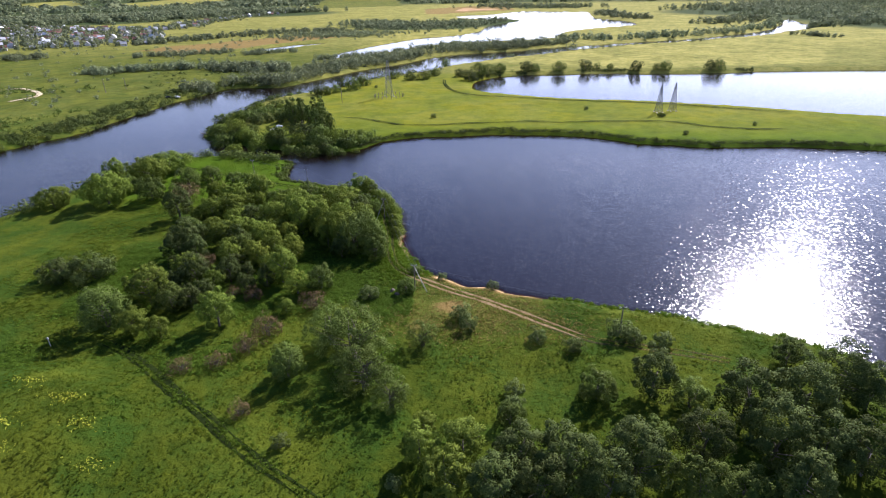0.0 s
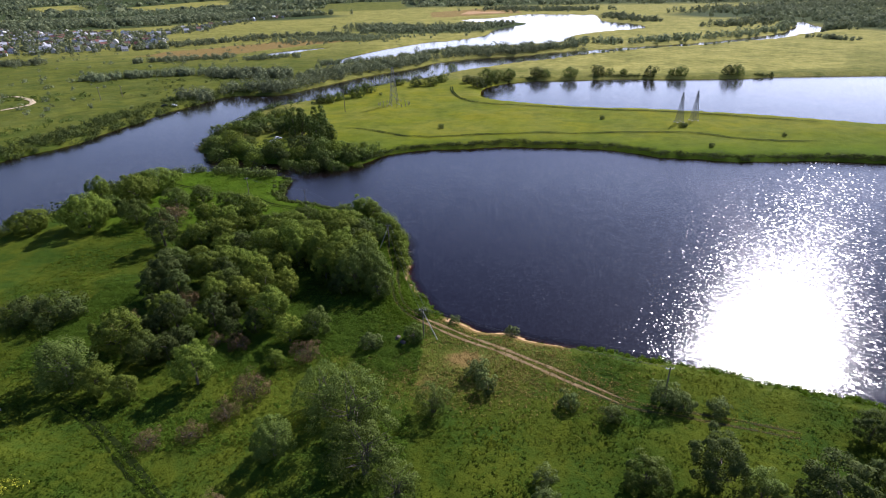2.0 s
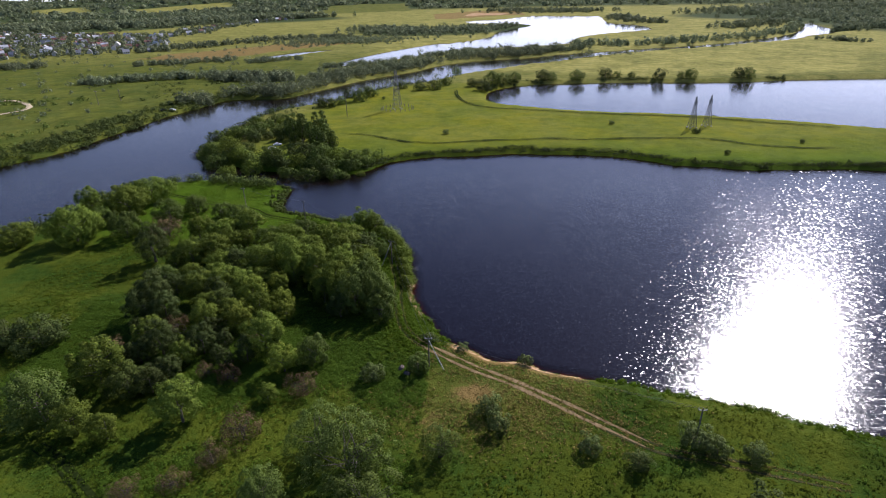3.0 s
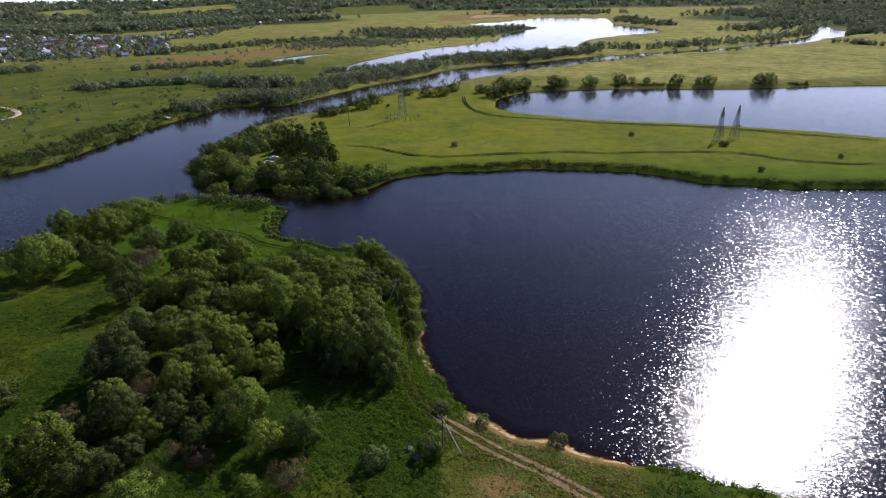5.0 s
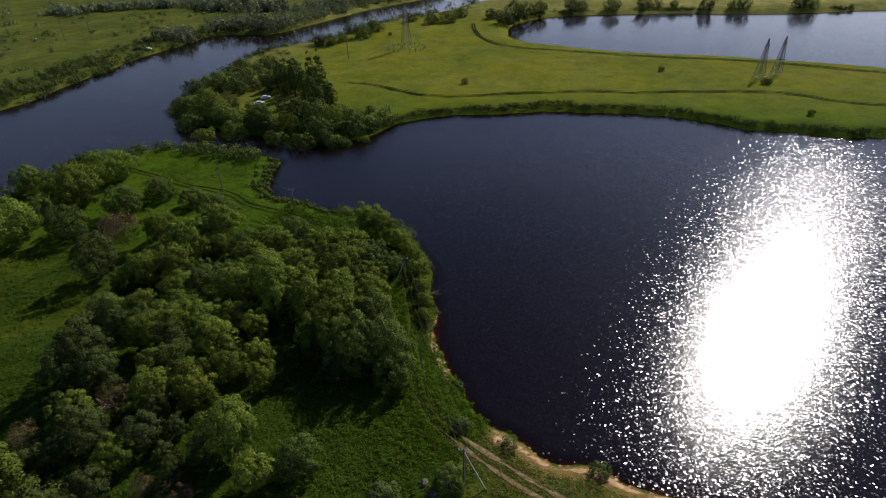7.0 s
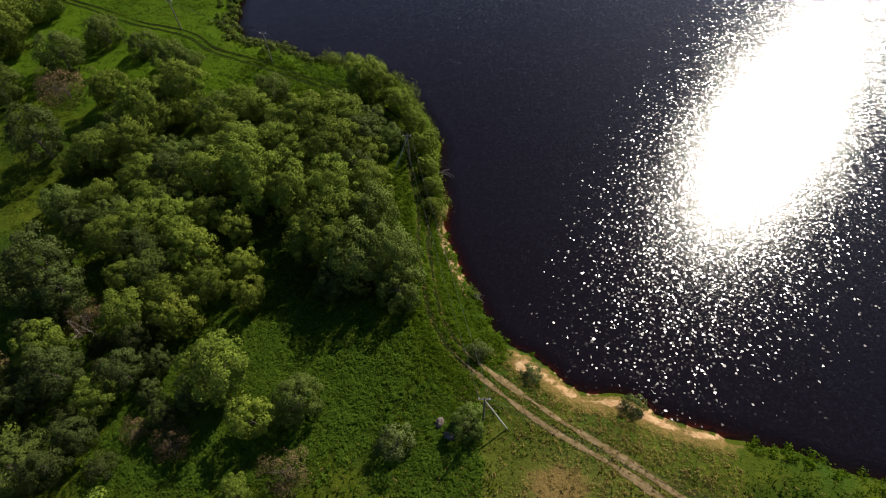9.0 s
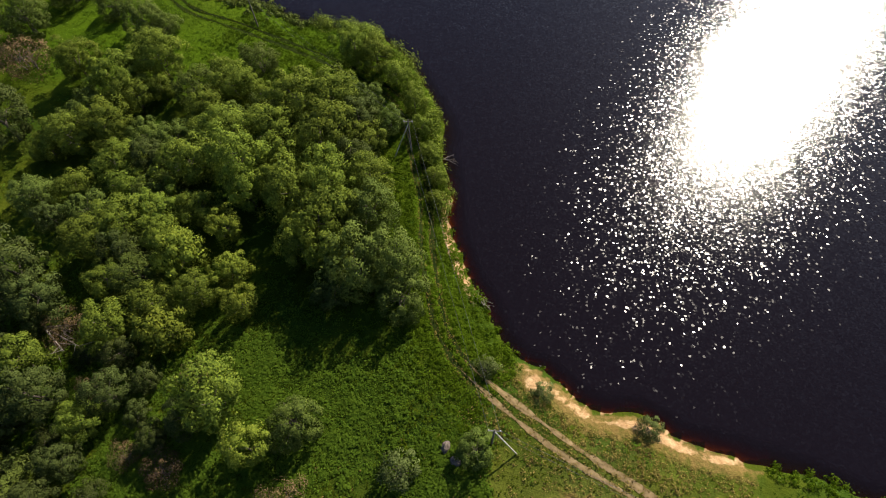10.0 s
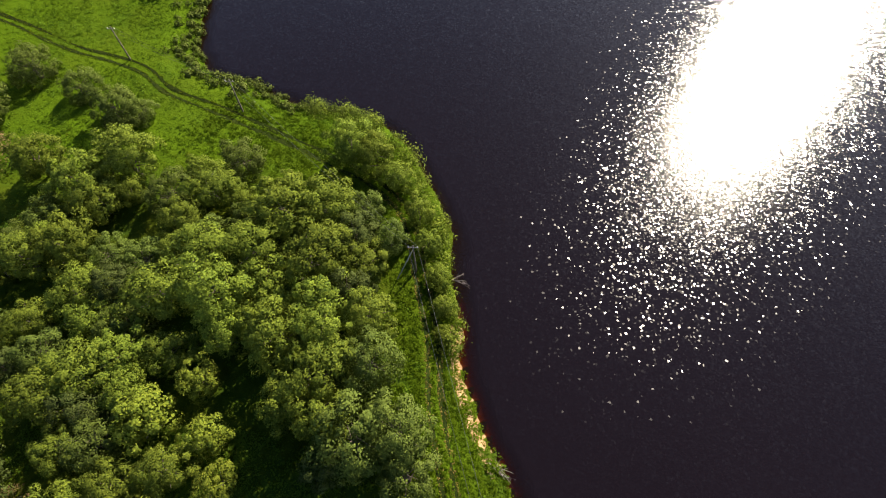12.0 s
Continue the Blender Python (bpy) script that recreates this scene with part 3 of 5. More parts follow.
STONE = plain_material("pale_split_stump_wood", (0.10, 0.08, 0.065), (0.22, 0.18, 0.15), 3.0, 0.95)


# ---- helpers of the place ----
def mesh_of(name, verts, faces, material, smooth=False):
    me = bpy.data.meshes.new(name)
    me.from_pydata([tuple(v) for v in verts], [], [tuple(f) for f in faces])
    me.materials.append(material)
    if smooth:
        me.polygons.foreach_set("use_smooth", [True] * len(me.polygons))
    me.update()
    return me


def quads_mesh(name, corners, material, facing=None):
    """A mesh of loose four-cornered pieces; corners has the shape (n, 4, 3). facing: a soft shading normal for each piece."""
    n = len(corners)
    if facing is not None:
        flat = np.cross(corners[:, 2] - corners[:, 0], corners[:, 3] - corners[:, 1])
        corners = np.where(((flat * facing).sum(1) < 0)[:, None, None], corners[:, ::-1], corners)
    me = bpy.data.meshes.new(name)
    me.vertices.add(4 * n)
    me.vertices.foreach_set("co", np.ascontiguousarray(corners, dtype=np.float32).ravel())
    me.loops.add(4 * n)
    me.loops.foreach_set("vertex_index", np.arange(4 * n, dtype=np.int32))
    me.polygons.add(n)
    me.polygons.foreach_set("loop_start", np.arange(0, 4 * n, 4, dtype=np.int32))
    me.materials.append(material)
    me.update(calc_edges=True)
    if facing is not None:
        me.polygons.foreach_set("use_smooth", np.ones(n, bool))
        me.normals_split_custom_set_from_vertices(np.repeat(facing, 4, axis=0).tolist())
    return me


def part(name, bm, material, parent, label=""):
    """Links a bmesh, or a ready mesh, as one mesh object under a thing or a part."""
    if isinstance(bm, bmesh.types.BMesh):
        me = bpy.data.meshes.new(name)
        bm.to_mesh(me)
        bm.free()
        me.materials.append(material)
    else:
        me = bm
    ob = new(name, me)
    ob.parent = parent
    return tagged(ob, label)


def tube(bm, a, b, ra, rb, sides=7):
    """A tapered round bar from a to b."""
    a, b = Vector(a), Vector(b)
    m = Matrix.Translation((a + b) / 2) @ (b - a).to_track_quat("Z", "Y").to_matrix().to_4x4()
    bmesh.ops.create_cone(bm, cap_ends=True, segments=sides, radius1=ra, radius2=rb, depth=(b - a).length, matrix=m)


def sweep(bm, points, r, sides=5):
    """One unbroken bar along a row of points."""
    rings = []
    for i, p in enumerate(points):
        d = (points[min(i + 1, len(points) - 1)] - points[max(i - 1, 0)]).normalized()
        u = d.cross(Vector((0, 0, 1))).normalized()
        v = d.cross(u)
        rings.append([bm.verts.new(p + (u * math.cos(2 * math.pi * k / sides) + v * math.sin(2 * math.pi * k / sides)) * r) for k in range(sides)])
    for a, b in zip(rings, rings[1:]):
        for k in range(sides):
            bm.faces.new((a[k], a[(k + 1) % sides], b[(k + 1) % sides], b[k]))
    bm.faces.new(rings[0][::-1]), bm.faces.new(rings[-1])


def box(bm, x0, y0, z0, x1, y1, z1):
    m = Matrix.Translation(((x0 + x1) / 2, (y0 + y1) / 2, (z0 + z1) / 2)) @ Matrix.Diagonal((abs(x1 - x0), abs(y1 - y0), abs(z1 - z0), 1))
    return bmesh.ops.create_cube(bm, size=1, matrix=m)


def curve(points, steps=5):
    """A smooth line through the points of a plan."""
    p = np.array([points[0], *points, points[-1]], float)
    t = np.linspace(0, 1, steps, endpoint=False)[:, None]
    out = []
    for a, b, c, d in zip(p, p[1:], p[2:], p[3:]):
        out.append(0.5 * (2 * b + (c - a) * t + (2 * a - 5 * b + 4 * c - d) * t ** 2 + (3 * b - a - 3 * c + d) * t ** 3))
    return np.vstack([*out, p[-1:]])


def along(points, spacing):
    """Evenly spaced places on a line, and the line's direction at each."""
    p = np.array(points, float)
    run = np.concatenate([[0], np.cumsum(np.linalg.norm(np.diff(p, axis=0), axis=1))])
    s = np.linspace(0, run[-1], max(2, int(run[-1] / spacing)))
    q = np.stack([np.interp(s, run, p[:, 0]), np.interp(s, run, p[:, 1])], 1)
    d = np.gradient(q, axis=0)
    return q, d / np.linalg.norm(d, axis=1)[:, None]


def inside(poly, x, y):
    hit = np.zeros(x.shape, bool)
    p = np.asarray(poly, float)
    for (x0, y0), (x1, y1) in zip(p, np.roll(p, -1, 0)):
        if y0 != y1:
            hit ^= ((y0 > y) != (y1 > y)) & (x < (x1 - x0) * (y - y0) / (y1 - y0) + x0)
    return hit


def distance(line, x, y):
    best = np.full(x.shape, 1e12)
    for a, b in zip(line[:-1], line[1:]):
        d = b - a
        t = np.clip(((x - a[0]) * d[0] + (y - a[1]) * d[1]) / max(d @ d, 1e-9), 0, 1)
        best = np.minimum(best, (x - a[0] - t * d[0]) ** 2 + (y - a[1] - t * d[1]) ** 2)
    return np.sqrt(best)


def wobble(x, y, size, seed=0.0):
    """Soft, broad unevenness between about -1 and 1."""
    a, b = x / size + seed, y / size - seed
    return (np.sin(1.7 * a + 0.6 * np.sin(1.3 * b)) + np.sin(2.3 * b + 0.9 * np.sin(1.9 * a + 1)) + 0.6 * np.sin(3.7 * a - 2.9 * b)) / 2.6


def smooth(v, a, b):
    t = np.clip((v - a) / (b - a), 0, 1)
    return t * t * (3 - 2 * t)


# ---- ground and water ----
bay_line, island_line = curve(BAY_SHORE, 5), curve(ISLAND_SOUTH, 4)
MAIN_WATER = np.vstack([[(420, -150), (180, 30), (120, 68)], bay_line, curve(SPIT_SHORE, 3), [(-420, -110), (-560, -60)], curve(RIVER_NORTH, 3),
                        np.array(RIVER_BEND, float), curve(ISLAND_NORTH, 3)[::-1], island_line, [(520, 190)]])
WATERS = [MAIN_WATER, curve(LAGOON + LAGOON[:1], 3), curve(LAKE + LAKE[:1], 3), np.array(POND, float)]


def grid_axis(low, high, step, growth, reach):
    out = [low + step * i for i in range(int((high - low) / step) + 1)]
    for side in (1, -1):
        at, s = (out[-1], step) if side > 0 else (out[0], step)
        more = []
        while abs(at) < reach:
            s = min(s * growth, 220)
            at += side * s
            more.append(at)
        out = out + more if side > 0 else more[::-1] + out
    return np.array(out)


GX, GY = grid_axis(-100, 60, 0.9, 1.03, 4950), grid_axis(70, 235, 0.9, 1.03, 4950)
PX, PY = np.meshgrid(GX, GY)


def shore_distance(x, y):
    """Metres from the nearest shore: above zero on land."""
    d = np.full(x.shape, 1e9)
    wet = np.zeros(x.shape, bool)
    for w in WATERS:
        ring = np.vstack([w, w[:1]])
        lo, hi = ring.min(0) - 400, ring.max(0) + 400
        near = (x > lo[0]) & (x < hi[0]) & (y > lo[1]) & (y < hi[1])
        d[near] = np.minimum(d[near], distance(ring, x[near], y[near]))
        wet |= inside(w, x, y)
    return np.where(wet, -d, d)


SD = shore_distance(PX, PY)
SD = SD + (0.45 * wobble(PX, PY, 3.0) + 0.5 * wobble(PX, PY, 8.0, 2.0)) * (PY < 330)
FAR = np.hypot(PX, PY)
bank = 1.0 * smooth(SD, 0, 1.6) + 1.3 * smooth(SD, 0.8, 6.5)
HEIGHT = np.where(SD > 0, bank + 0.45 * smooth(SD, 6, 25) * (wobble(PX, PY, 22) + 0.5 * wobble(PX, PY, 9, 4)), np.maximum(0.30 * SD, -2.5))
HEIGHT += smooth(SD, 4, 15) * 2.6 * smooth(np.exp(-(((PX + 84) / 26) ** 2 + ((PY - 70) / 19) ** 2)), 0.25, 0.75)
HEIGHT += 62 * smooth(FAR, 2600, 4800) * (SD > 60)
SAND_LINE = curve([(17, 121), (11, 122), (5, 124.6), (-1, 125.4), (-6.5, 128.9), (-9, 130.8)], 4)
CLIFF_LINE = curve([(-16.5, 140.5), (-18.2, 143.5), (-20.3, 148.6), (-22.0, 154), (-22.4, 160)], 4)
d_sand, d_cliff = distance(SAND_LINE, PX, PY), distance(CLIFF_LINE, PX, PY)
SAND = np.maximum((1 - d_sand / 1.35) * (0.75 + 0.5 * wobble(PX, PY, 4.0, 3.0)), 1.15 * (1 - d_cliff / 1.15))
SAND = np.maximum(SAND, 0.85 * (SD < -0.4) * np.exp(-(np.minimum(d_sand, d_cliff) / 6.0) ** 2))
SAND = np.maximum(SAND, 0.75 * np.exp(-(((PX + 8.6) / 1.6) ** 2 + ((PY - 129.2) / 1.6) ** 2)))
FAR_WOODS = [np.array(STRIPS[k][0], float) for k in ("vill_back", "vill_back2", "r5", "r7", "peninsula")]
WOODED = np.maximum.reduce([1 - smooth(distance(w, PX, PY), *d) for w, d in zip(FAR_WOODS, ((160, 260), (250, 420), (110, 190), (160, 260), (40, 90)))])
WOODED = np.maximum(WOODED, smooth(FAR, 2500, 2900)) * (1 - np.maximum.reduce([inside(f, PX, PY) for f in [GREEN_FIELD, *TOP_FIELDS]]))
# hay and dry grass; the rise with distance also paints in haze
DRY_AND_HAZE = 1.1 * inside(HAY_FIELD, PX, PY) + (0.20 + 0.42 * smooth(PX, -175, -120)) * smooth(PY, 245, 330) + 0.5 * smooth(PY, 560, 900)
DRY_AND_HAZE = DRY_AND_HAZE + 0.2 * smooth(PY, 900, 1800)
DRY_AND_HAZE *= 1 - 0.6 * inside(GREEN_FIELD, PX, PY)
DRY_AND_HAZE += 0.30 * np.exp(-(((PX + 2) / 16) ** 2 + ((PY - 112) / 9) ** 2))
BARE = 0.95 * np.exp(-(((PX + 4.5) / 5.0) ** 2 + ((PY - 113.5) / 3.2) ** 2)) + 0.55 * np.exp(-(((PX + 12) / 6) ** 2 + ((PY - 106) / 4) ** 2))
BARE = np.maximum(BARE, 0.75 * np.exp(-(d_sand / 3.2) ** 2) * (SD > 0.1))
BARE = np.maximum(BARE, 0.8 * np.maximum(inside(BROWN_FIELD, PX, PY), inside(MARSH, PX, PY)))
SAND = np.maximum(SAND, 0.9 * inside(SAND_FLAT, PX, PY))


def grid_mesh(name, material, z, layers, keep=None):
    rows, cols = PX.shape
    idx = np.arange(rows * cols).reshape(rows, cols)
    f = np.stack([idx[:-1, :-1], idx[:-1, 1:], idx[1:, 1:], idx[1:, :-1]], -1).reshape(-1, 4)
    if keep is not None:
        f = f[keep.ravel()[f].any(1)]
    used, f = np.unique(f, return_inverse=True)
    f = f.reshape(-1, 4)
    co = np.stack([PX.ravel(), PY.ravel(), z.ravel()], 1)[used]
    me = bpy.data.meshes.new(name)
    me.vertices.add(len(co))
    me.vertices.foreach_set("co", co.astype(np.float32).ravel())
    me.loops.add(f.size)
    me.loops.foreach_set("vertex_index", f.astype(np.int32).ravel())
    me.polygons.add(len(f))
    me.polygons.foreach_set("loop_start", np.arange(0, f.size, 4, dtype=np.int32))
    me.polygons.foreach_set("use_smooth", np.ones(len(f), bool))
    for key, v in layers.items():
        me.attributes.new(key, "FLOAT", "POINT").data.foreach_set("value", np.clip(v.ravel()[used], 0, 1).astype(np.float32))
    me.materials.append(material)
    me.update(calc_edges=True)
    return new(name, me)


DEPTH = 0.5 - HEIGHT / 5
LUSH = np.exp(-(distance(curve(TRACK, 4), PX, PY) / 5.0) ** 2) * smooth(PY, 128, 138) * (PY < 200)
LUSH = LUSH + smooth(PY, 172, 192) * (PY < 262) * smooth(PX, -150, -120) + 1.0 * (PY >= 262) * smooth(PX, -140, -100) * (1 - smooth(PY, 480, 520))
tagged(grid_mesh("ground", GROUND, HEIGHT, {"dry": DRY_AND_HAZE, "bare": BARE, "sand": SAND, "depth": DEPTH, "lush": LUSH, "wooded": WOODED}),
       "lush green floodplain meadow with sandy river banks", "meadow", kind="structure")
tagged(grid_mesh("water", WATER, np.zeros_like(PX), {"depth": DEPTH, "calm": smooth(PY, 225, 300), "open_bay": smooth(PX - 0.3 * (PY - 130), 50, 78)}, HEIGHT < 0.35),
       "dark brown-blue rippled river water with sun glitter", "water", kind="structure")


def ground_z(x, y):
    i, j = np.clip(np.searchsorted(GX, x) - 1, 0, len(GX) - 2), np.clip(np.searchsorted(GY, y) - 1, 0, len(GY) - 2)
    u, v = (x - GX[i]) / (GX[i + 1] - GX[i]), (y - GY[j]) / (GY[j + 1] - GY[j])
    return (HEIGHT[j, i] * (1 - u) + HEIGHT[j, i + 1] * u) * (1 - v) + (HEIGHT[j + 1, i] * (1 - u) + HEIGHT[j + 1, i + 1] * u) * v


def shore_at(x, y):
    i, j = np.clip(np.searchsorted(GX, x) - 1, 0, len(GX) - 2), np.clip(np.searchsorted(GY, y) - 1, 0, len(GY) - 2)
    return SD[j, i]


def ribbon(name, line, offset, width, material, label, lift=0.05, ragged=0.25, seed=0, step=0.8):
    """A worn strip on the ground along a line."""
    rng = np.random.default_rng(seed)
    q, d = along(curve(line, 6), step)
    side = np.stack([d[:, 1], -d[:, 0]], 1)
    wave = 0.12 * np.sin(np.arange(len(q)) * 0.26 * step + seed)
    rough = np.convolve(rng.normal(size=len(q) + 8), np.ones(9) / 3.2, "valid")
    verts, faces = [], []
    for k, (p, s) in enumerate(zip(q, side)):
        ends = min(k, len(q) - 1 - k) * step
        w = width * (1 + ragged * rough[k]) * (0.25 + 0.75 * min(1.0, ends / 9.0))
        for e in (-0.5, 0.0, 0.5):
            x, y = p + s * (offset + wave[k] + e * w)
            verts.append((x, y, float(ground_z(x, y)) + (lift if e else lift + 0.015)))
        if k:
            a = 3 * k
            faces += [(a - 3, a - 2, a + 1, a), (a - 2, a - 1, a + 2, a + 1)]
    ob = new(name, mesh_of(name, verts, faces, material))
    return tagged(ob, label, "track", kind="structure")


for side in (-0.85, 0.85):
    ribbon("track_rut", TRACK[:5], side * 0.95, 0.42, TRODDEN, "narrow half-overgrown wheel rut along the shore", 0.04, 0.5, 29 + int(side * 2), 0.45)
    ribbon("track_rut", TRACK[3:10], side * 0.95, 0.76, RUT, "sandy wheel rut along the shore", 0.05, 0.35, 3 + int(side * 2), 0.45)
    ribbon("track_rut", TRACK[8:], side * 0.95, 0.62, SHADED_RUT_GRASS, "grassy wheel rut between the trees and the shore", 0.05, 0.4, 7 + int(side * 2), 0.45)
    ribbon("track_rut", ISLAND_PATH, side * 0.9, 0.8, SHADED_RUT_GRASS, "dark trodden wheel rut across the meadow", 0.3, 0.3, 11 + int(side * 2))
    ribbon("track_rut", LAGOON_PATH, side * 0.9, 0.8, SHADED_RUT_GRASS, "dark trodden wheel rut beside the lagoon", 0.35, 0.3, 15 + int(side * 2))
    ribbon("track_rut", DITCH, side * 0.85, 0.95, SHADED_RUT_GRASS, "old dark overgrown wheel rut", 0.06, 0.4, 19 + int(side * 2))
    ribbon("track_rut", FAR_ROAD, side * 1.1, 2.0, PALE_SAND, "pale sandy lane", 0.4, 0.2, 23 + int(side * 2))


# ---- trees ----
def leaf_cards(rng, centres, normals, size):
    """Kite-shaped leaf sprays at the given places, each turned about its normal."""
    n = len(centres)
    nrm = normals / np.linalg.norm(normals, axis=1)[:, None]
    ref = rng.normal(size=(n, 3))
    u = np.cross(nrm, ref)
    u /= np.linalg.norm(u, axis=1)[:, None]
    v = np.cross(nrm, u)
    s = (size * rng.uniform(0.6, 1.3, n))[:, None]
    bend = nrm * s * rng.uniform(-0.25, 0.25, (n, 1))
    return np.stack([centres - u * s, centres + v * s * 0.62 + bend, centres + u * s, centres - v * s * 0.62 + bend], 1)


def crown_cards(rng, radius, height, base, clumps, leaves, size, gap=0.0, droop=0.0, spread=0.25, point=1.0):
    """A crown of leafy clumps of uneven size over an uneven oval, with dark gaps between them."""
    mid, half = base + height * 0.5, height * 0.5
    turn = rng.uniform(0, 6.28)
    lobes = rng.uniform(0, 6.28, 4)
    centres, normals, soft = [], [], []
    for i in range(clumps):
        z = 1 - (i + 0.5) / clumps * 1.9
        a = turn + i * 2.39996 + rng.normal() * 0.25
        h = math.sqrt(max(0.0, 1 - z * z)) ** point
        d = np.array([h * math.cos(a), h * math.sin(a), z])
        uneven = 1 + 0.13 * math.sin(2 * a + lobes[0]) + 0.11 * math.sin(3 * a + lobes[1] + 2 * z) + 0.10 * math.sin(5 * z + lobes[2])
        out = uneven * (rng.uniform(0.74, 0.92) if rng.random() > 0.25 else rng.uniform(0.35, 0.7))
        c = np.array([d[0] * radius * out, d[1] * radius * out, mid + d[2] * half * out])
        r = radius * spread * rng.uniform(0.65, 1.3)
        if rng.random() < gap:
            continue
        k = max(6, int(leaves / clumps * rng.uniform(0.7, 1.3)))
        e = rng.normal(size=(k, 3)) + 0.55 * d + np.array([0, 0, 0.25])
        e /= np.linalg.norm(e, axis=1)[:, None]
        p = c + e * r * rng.uniform(0.62, 1.10, (k, 1)) * np.array([1, 1, 0.9])
        p[:, 2] -= droop * r * np.hypot(e[:, 0], e[:, 1]) ** 2
        p[:, 2] = np.maximum(p[:, 2], 0.15)
        centres.append(p)
        normals.append(e + 0.5 * rng.normal(size=(k, 3)) + np.array([0, 0, 0.3]))
        soft.append(e + 0.5 * d + 0.22 * rng.normal(size=(k, 3)))
    soft = np.vstack(soft)
    return leaf_cards(rng, np.vstack(centres), np.vstack(normals), size), soft / np.linalg.norm(soft, axis=1)[:, None]


def leafy(name, cards, material):
    return quads_mesh(name, cards[0], material, cards[1])


def tree(name, kind, seed, radius, height, base, clumps, leaves, size, label, category="tree", stems=1, **shape):
    rng = np.random.default_rng(seed)
    root = new(name)
    bm = bmesh.new()
    for s in range(stems):
        foot = Vector((rng.normal() * 0.25 * (stems > 1), rng.normal() * 0.25 * (stems > 1), -0.3))
        lean = Vector((rng.normal() * 0.08, rng.normal() * 0.08, 1)) * (base + height * 0.55)
        thick = (0.035 if stems == 1 else 0.022) * height
        knee = foot + lean * 0.5 + Vector((rng.normal(), rng.normal(), 0)) * 0.03 * height
        tube(bm, foot, knee, thick, thick * 0.75)
        tube(bm, knee - (lean * 0.02), foot + lean, thick * 0.75, thick * 0.25)
        for b in range(5):
            t = rng.uniform(0.35, 0.95)
            a = foot + lean * t
            w = rng.uniform(0, 2 * math.pi)
            tip = a + Vector((math.cos(w), math.sin(w), rng.uniform(0.3, 0.9))) * radius * rng.uniform(0.5, 0.8)
            tube(bm, a, tip, thick * 0.4, thick * 0.08, 5)
    part("trunk", bm, BARK, root, "grey-brown bark")
    part("crown", leafy("crown", crown_cards(rng, radius, height, base, clumps, leaves, size, **shape), LEAVES[kind]), None, root)
    return tagged(root, label, category)


KINDS = {
    "m": [tree("broadleaf_tree", "m", 10 + i, 4.5, 8.4 + i % 3, 0.5, 46 + 4 * i, 8300, 0.176, "round broadleaf tree with fresh green leaves") for i in range(5)],
    "M": [tree("broadleaf_tree", "m", 20 + i, 8.0, 10.5, -0.5, 95, 14400, 0.216, "large spreading green tree by the river", spread=0.19) for i in range(2)],
    "y": [tree("broadleaf_tree", "y", 30 + i, 3.2, 6.0 + i, 0.3, 40, 4800, 0.160, "young tree with bright yellow-green leaves", spread=0.27) for i in range(2)],
    "w": [tree("willow_tree", "w", 40 + i, 4.2, 7.4 + i % 2, 0.2, 44, 8300, 0.152, "grey-green willow with dense feathery leaves", stems=3, droop=0.5, spread=0.27) for i in range(4)],
    "d": [tree("alder_tree", "d", 50 + i, 4.8, 10.4 + i % 2, 0.5, 50, 8000, 0.184, "dark green alder tree with a rough crown") for i in range(4)],
    "l": [tree("wispy_willow_tree", "w", 60 + i, 5.4, 10.0, 0.2, 95, 10500, 0.128, "tall thin-leaved willow with a loose crown", stems=6, droop=0.4, spread=0.20, gap=0.05) for i in range(2)],
    "b": [tree("bush", "v", 70 + i, 2.0, 3.4, -0.2, 24, 2700, 0.112, "low round silvery willow bush on the grass", "bush", stems=3, spread=0.36) for i in range(3)],
    "x": [tree("bare_bush", "x", 80 + i, 2.4, 3.6, -0.2, 30, 2700, 0.080, "brownish half-bare bush of thin twigs", "bush", stems=5, spread=0.34) for i in range(2)],
    "s": [tree("willow_scrub", "d", 85 + i, 4.2, 4.6, -0.4, 40, 5800, 0.152, "low broad dark willow scrub", "bush", stems=4, spread=0.28) for i in range(2)],
    "p": [tree("poplar_tree", "w", 90 + i, 1.9, 14.0, -0.3, 60, 3800, 0.200, "tall slim dark green poplar tree", spread=0.40, point=1.4) for i in range(2)],
    "D": [tree("alder_tree", "wd"[i % 2], 100 + i, 4.8, 8.6, -1.6, 36, 2600, 0.27, "dark green tree on the far bank", spread=0.40) for i in range(3)],
    "W": [tree("willow_tree", "wmw"[i], 110 + i, 4.2, 7.0, -0.8, 32, 2600, 0.235, "grey-green willow on the far bank", spread=0.34, stems=3) for i in range(3)],
}
FULL = {"M": 8.0, "s": 4.2, "m": 4.5, "y": 3.2, "w": 4.2, "d": 4.8, "l": 5.4, "b": 2.0, "x": 2.4, "p": 2.0, "D": 4.8, "W": 4.2}
used = {k: 0 for k in KINDS}


def filled(area, kind, radius, apart, seed, count):
    """More trees of a wood, set between those already standing."""
    rng = np.random.default_rng(seed)
    lo, hi = np.min(area, 0), np.max(area, 0)
    stand = [(t[1], t[2]) for t in WOOD + WOOD_MORE + GROVE + MEADOW + MEADOW_MORE]
    out = []
    for _ in range(4000):
        p = rng.uniform(lo, hi)
        if len(out) < count and inside(area, p[:1], p[1:])[0] and min(math.hypot(p[0] - a, p[1] - b) for a, b in stand) > apart:
            stand.append((p[0], p[1]))
            out.append((kind[rng.integers(0, len(kind))], p[0], p[1], radius * rng.uniform(0.75, 1.2)))
    return out


